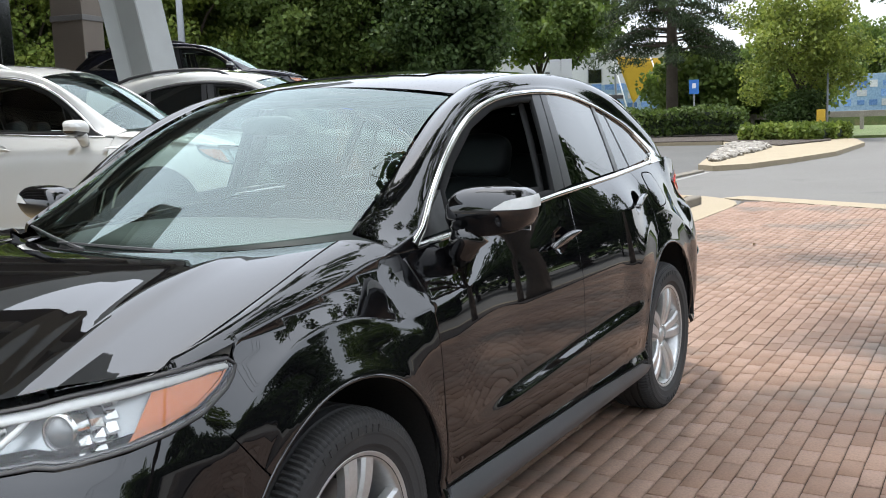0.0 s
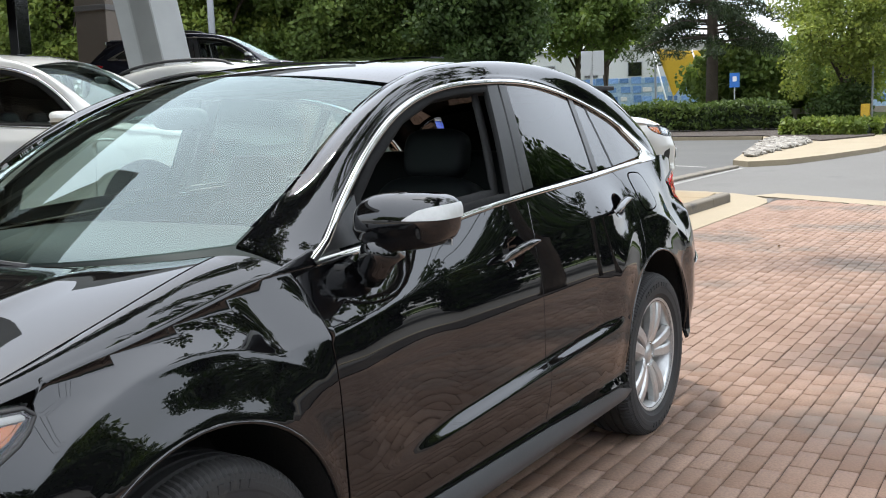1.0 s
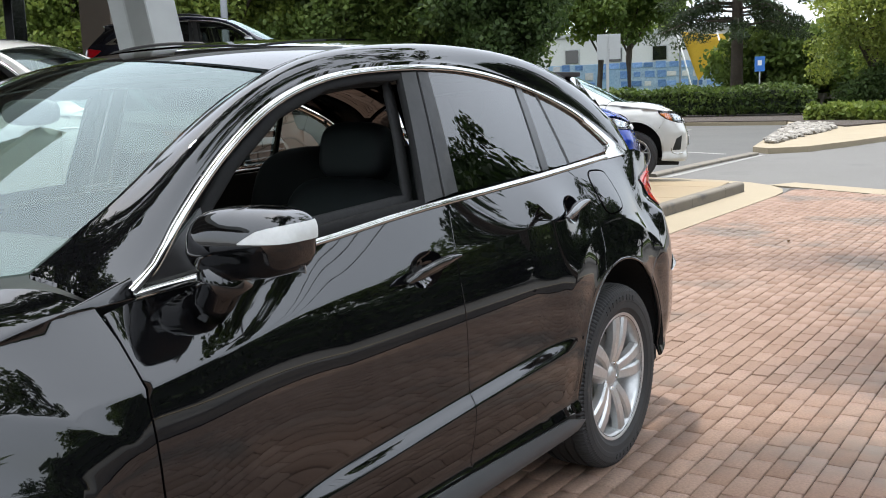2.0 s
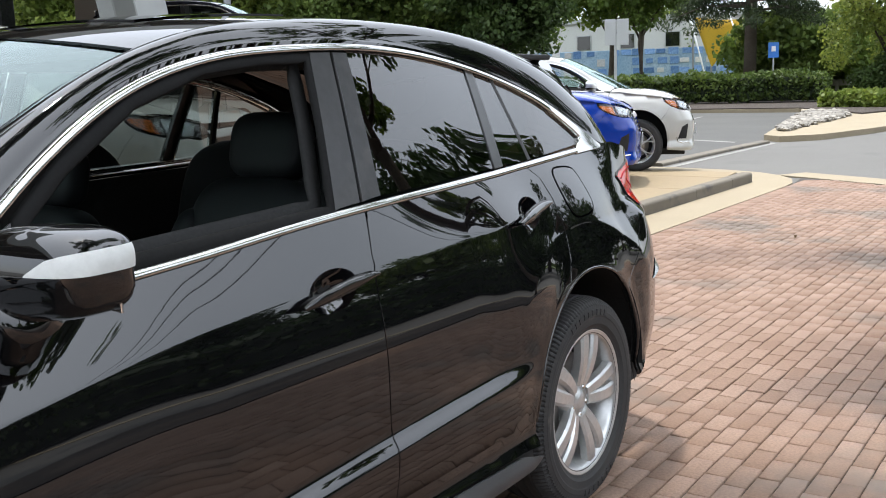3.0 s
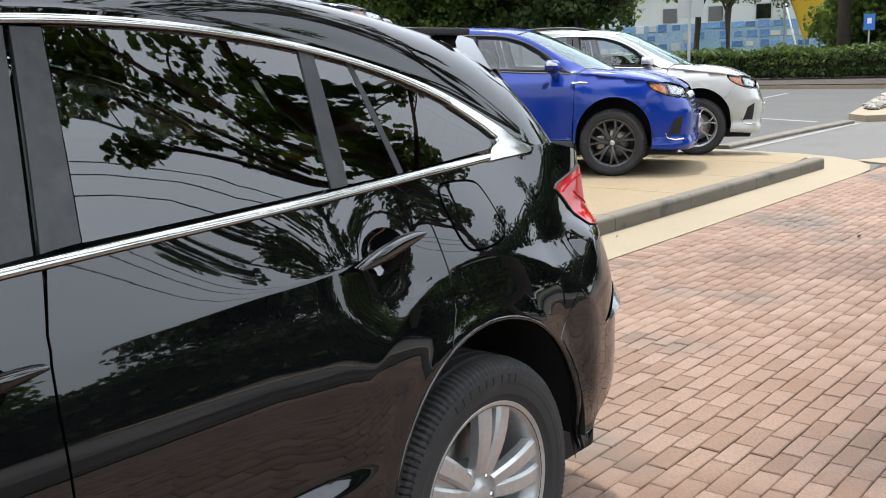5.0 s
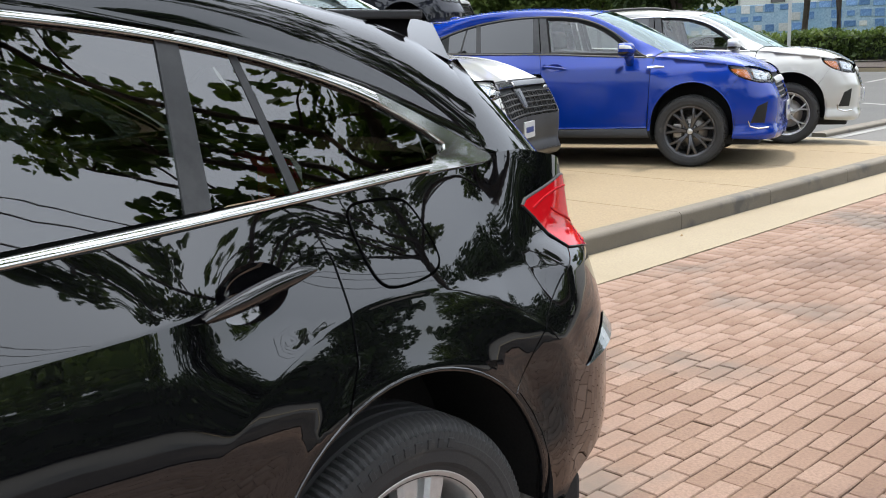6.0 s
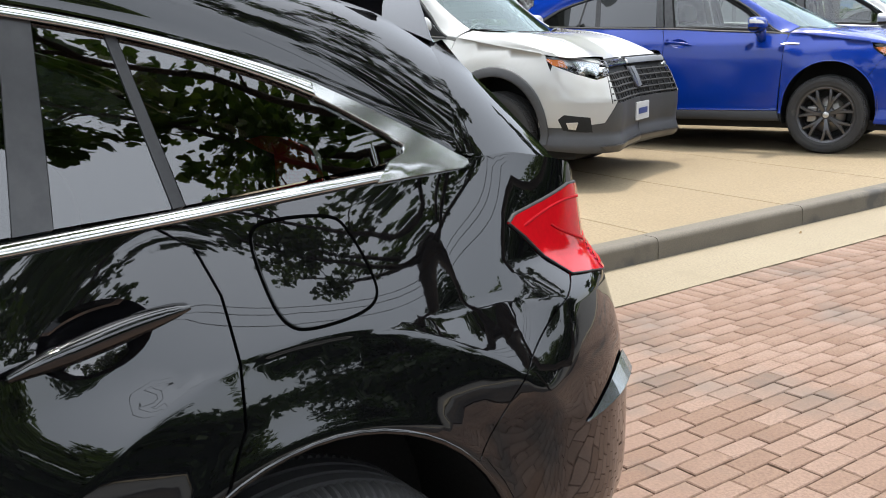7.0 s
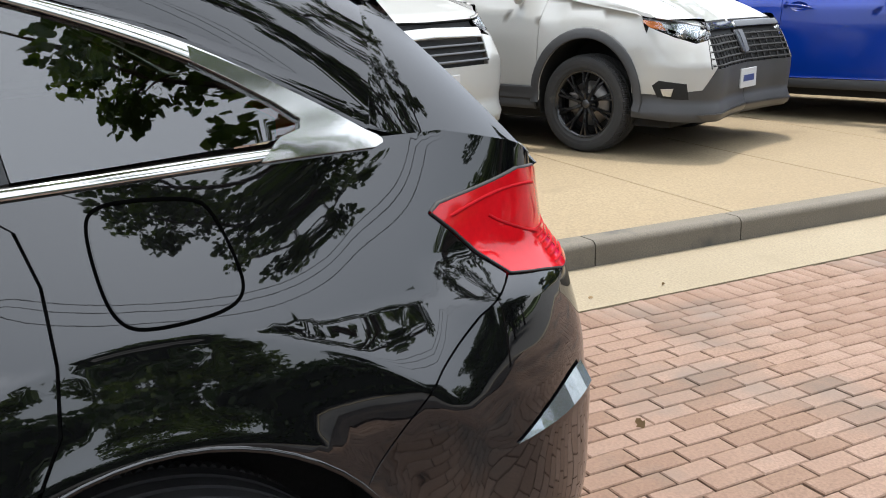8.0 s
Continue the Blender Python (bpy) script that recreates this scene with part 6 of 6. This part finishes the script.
maple((6.4, -2.6), [
    ((*ROOT, (-4.9, 4.6, 8.2)), .12, .02, 14),
    ((ROOT[2], (-5.6, 2.4, 8.0), (-7.9, 3.1, 8.4)), .06, .014, 14),
    ((ROOT[2], (-5.4, 4.0, 8.2), (-7.6, 6.1, 8.7)), .06, .014, 14),
    ((ROOT[2], (-5.0, 5.2, 8.0), (-7.2, 8.8, 8.8)), .06, .014, 16),
    ((ROOT[2], (-4.4, 5.6, 8.2), (-5.2, 9.6, 8.9)), .06, .014, 14),
    ((ROOT[1], (-3.6, 1.0, 7.0), (-5.9, .6, 8.2)), .06, .014, 14),
    ((ROOT[1], (-2.4, .2, 6.8), (-3.4, -.6, 8.0)), .06, .014, 12)], "tall dense maple arching over the brick drive", 91, 165, .17, .68)
flat_poly("verge", [(4.15, -8), (6.5, -8), (6.5, 9.2), (4.15, 10.6)], .02, MULCH, label="dark mulch verge under the maples", category="mulch", thick=.1)
hedge("roadside_hedge", [(12.2, -16), (12.2, 20)], 2.2, 2.3, 0, LEAF_DARK, "dark green hedge across the drive", 15, 16000, .26)
for i, (x, y, lf) in enumerate([(26, -14, LEAF_MID), (28, -2, LEAF_DARK), (27, 9, LEAF_MID), (25, 20, LEAF_DARK), (22, 31, LEAF_MID), (20, -28, LEAF_MID), (2, -34, LEAF_DARK), (-12, -30, LEAF_MID), (16, 44, LEAF_LIGHT), (10, -24, LEAF_DARK)]):
    tree((x, y), 9, (4.6, 4.6, 3.6), lf, "roadside tree across the street", 120 + i, 7000, .4, 50, .25, 1.0, cr=(1.2, 1.2, .9))
for i, (x, y) in enumerate([(9.2, 20.5), (12.5, 28.0), (9.6, 29.0)]):
    tree((x, y), 11, (3.3, 3.3, 3.3), LEAF_DARK, "tall roadside tree beyond the drive", 140 + i, 12000, .3, 70, .24, .6, cr=(.95, .95, .8))
for z, x in ((7.2, 11.5), (7.7, 11.7), (6.5, 11.3)):
    pts = [(x, y, z + .0006 * (y - 5) ** 2) for y in np.linspace(-60, 70, 30)]
    tagged(part("power_line", tube(pts, [.018] * 30, 5), TRIM_BLACK), "thin black overhead power line", "cable")


# ---- cars ----
hero = build_car("black_suv", Matrix(), "glossy black mid-size SUV with its driver window open", BLACK_PAINT, hero=True, step=.024, tyre=(.358, .245, .235))
SUV_Z = ([0, .3, .9, 1.15, 1.64], [0, .33, .99, 1.22, 1.73])
PASS_Z = ([0, .26, .6, .93, 1.15, 1.64], [0, .30, .66, 1.04, 1.30, 2.0])
TALL_Z = ([0, .3, .9, 1.15, 1.64], [0, .38, 1.12, 1.34, 2.0])


def parked(x, y, z=.13, turn=22.0):
    """The pose of a car parked at a slant, its front axle's middle at (x, y)."""
    return pose(x, y, z, 0, 0, 90 + turn)


build_car("white_suv", parked(-4.46, 7.91), "white SUV with dark grey cladding and black wheels", WHITE_PAINT, 1.045, 1.09, PASS_Z, 2.2, (.385, .265, .245), ("y10", ALLOY_BLACK), CLADDING, True, face="boxy", nose=.9, chrome=TRIM_BLACK, group="cars on the pad")
build_car("blue_suv", parked(-3.59, 11.26), "bright blue SUV with dark alloy wheels", BLUE_PAINT, 1.05, 1.065, SUV_Z, .3, (.375, .262, .245), ("y7", ALLOY_DARK), None, False, nose=.84, chrome=TRIM_BLACK, group="cars on the pad")
build_car("white_suv", parked(-3.77, 13.79), "white SUV with bright two-tone alloy wheels", WHITE_PAINT, 1.05, 1.065, SUV_Z, .3, (.375, .262, .245), ("split6", ALLOY), None, True, nose=.76, group="cars on the pad")
build_car("white_suv", parked(-4.65, 5.2), "pearl white SUV with bright roof rails", PEARL_PAINT, 1.08, 1.06, TALL_Z, .8, (.38, .26, .25), ("double5", ALLOY), None, True, roof_rail_mat=ALLOY, group="cars on the pad")
stand = thing("display_stand", Matrix(), "raised dark display stand under a parked car", "platform", kind="structure")
part("stand_deck", box(5.2, 2.4, 1.17, (-10.8, 11.9, .75), .04, 2, pose(0, 0, 0, 0, 0, 34)), CANOPY, stand)
build_car("dark_suv", parked(-9.73, 12.6, 1.30, 34), "dark navy SUV on a raised stand behind the pillar", DARK_PAINT, 1.03, 1.03, SUV_Z, .3, (.37, .26, .245), ("y7", ALLOY), None, True)

# fallen leaves and bits on the gutter and the bricks
rng = np.random.default_rng(33)
spots_ = [(rng.uniform(-1.7, -1.3), rng.uniform(2.5, 12.5)) for _ in range(12)] + [(rng.uniform(-1.0, 3.0), rng.uniform(2.5, 10)) for _ in range(14)]
v, f = leaves([(x, y, .012) for x, y in spots_], (.02, .02, .003), 24, .032, rng, "maple")
litter = fast_mesh("fallen_leaves", v, f, plain("dry_leaf", (0.20, 0.13, 0.06), .8, grain=30))
tagged(litter, "dry brown leaves scattered on gutter and bricks", "leaves", kind="stuff")
build_car("silver_suv", pose(-13.5, 31.5, -.016, 0, 0, 70), "silver car parked in the far lot", SILVER_PAINT, 1.0, .98, None, .2, (.33, .23, .22), ("y7", ALLOY))
for a, lean_ in ((19.6, .9), (17.4, 1.1)):
    lw = thing("leaning_pole", Matrix.Translation((*polar(a, 76), 0)), "thin white leaning pole before the painted wall", "pole")
    part("pole", tube([(lean_, 0, 0), (-lean_, 0, 6.5)], [.07, .05], 8), SIGN_WHITE, lw, "", True)


# ---- bricks ----
def paver(w, l, h=.05, c=.004):
    """A chamfered brick, its top at z = 0."""
    a, b = w / 2, l / 2
    v = [(-a, -b, -h), (a, -b, -h), (a, b, -h), (-a, b, -h), (-a, -b, -c), (a, -b, -c), (a, b, -c), (-a, b, -c), (-a + c, -b + c, 0), (a - c, -b + c, 0), (a - c, b - c, 0), (-a + c, b - c, 0)]
    f = [(8, 9, 10, 11)]
    for k in range(4):
        j = (k + 1) % 4
        f += [(k, j, 4 + j, 4 + k), (4 + k, 4 + j, 8 + j, 8 + k)]
    return np.array(v), f


ROW, LONG = .0865, .193
rng = np.random.default_rng(21)
pv, pf = paver(ROW - .0045, LONG - .0065)
sv, sf_ = paver(LONG - .0065, ROW - .0045)
brick_me = bpy.data.meshes.new("brick")
brick_me.from_pydata(pv.tolist(), [], pf)
brick_me.materials.append(BRICK)
singles, rest_v, rest_f = 0, [], []
spots = []
for k in range(int((13.6 - BRICK_Y0) / ROW)):
    y = BRICK_Y0 + (k + .5) * ROW
    if y < 13.6:
        spots.append((BRICK_X0 + LONG / 2 + .003, y, True))
x = BRICK_X0 + LONG + ROW / 2 + .004
i = 0
while x < BRICK_X1:
    y = BRICK_Y0 + (LONG / 2 if i % 2 else 0) + .03 * math.sin(i * 1.7)
    lim = band_y(x) - .06
    while y < lim:
        spots.append((x, y, False))
        y += LONG
    x += ROW
    i += 1
for x, y, soldier in spots:
    z = rng.normal() * .0011
    tx, ty, tz = rng.normal(size=3) * np.array([.010, .008, .010])
    near = (not soldier) and singles < 300 and (x - .2) ** 2 / 1.7 + (y - 4.6) ** 2 / .75 < 1.0
    m = Matrix.Translation((x, y, z)) @ Euler((tx, ty, tz)).to_matrix().to_4x4()
    if near:
        o = new("brick", brick_me)
        o.matrix_basis = m
        o.parent = bed
        singles += 1
    else:
        q = np.array(m)
        b, f = (sv, sf_) if soldier else (pv, pf)
        w = b @ q[:3, :3].T + q[:3, 3]
        n = len(rest_v) * 12
        rest_v.append(w)
        rest_f += [tuple(a + n for a in g) for g in f]
rest = fast_mesh("brick_field", np.concatenate(rest_v), rest_f, BRICK, bed)
tagged(rest, "weathered red brick pavers", kind="stuff")
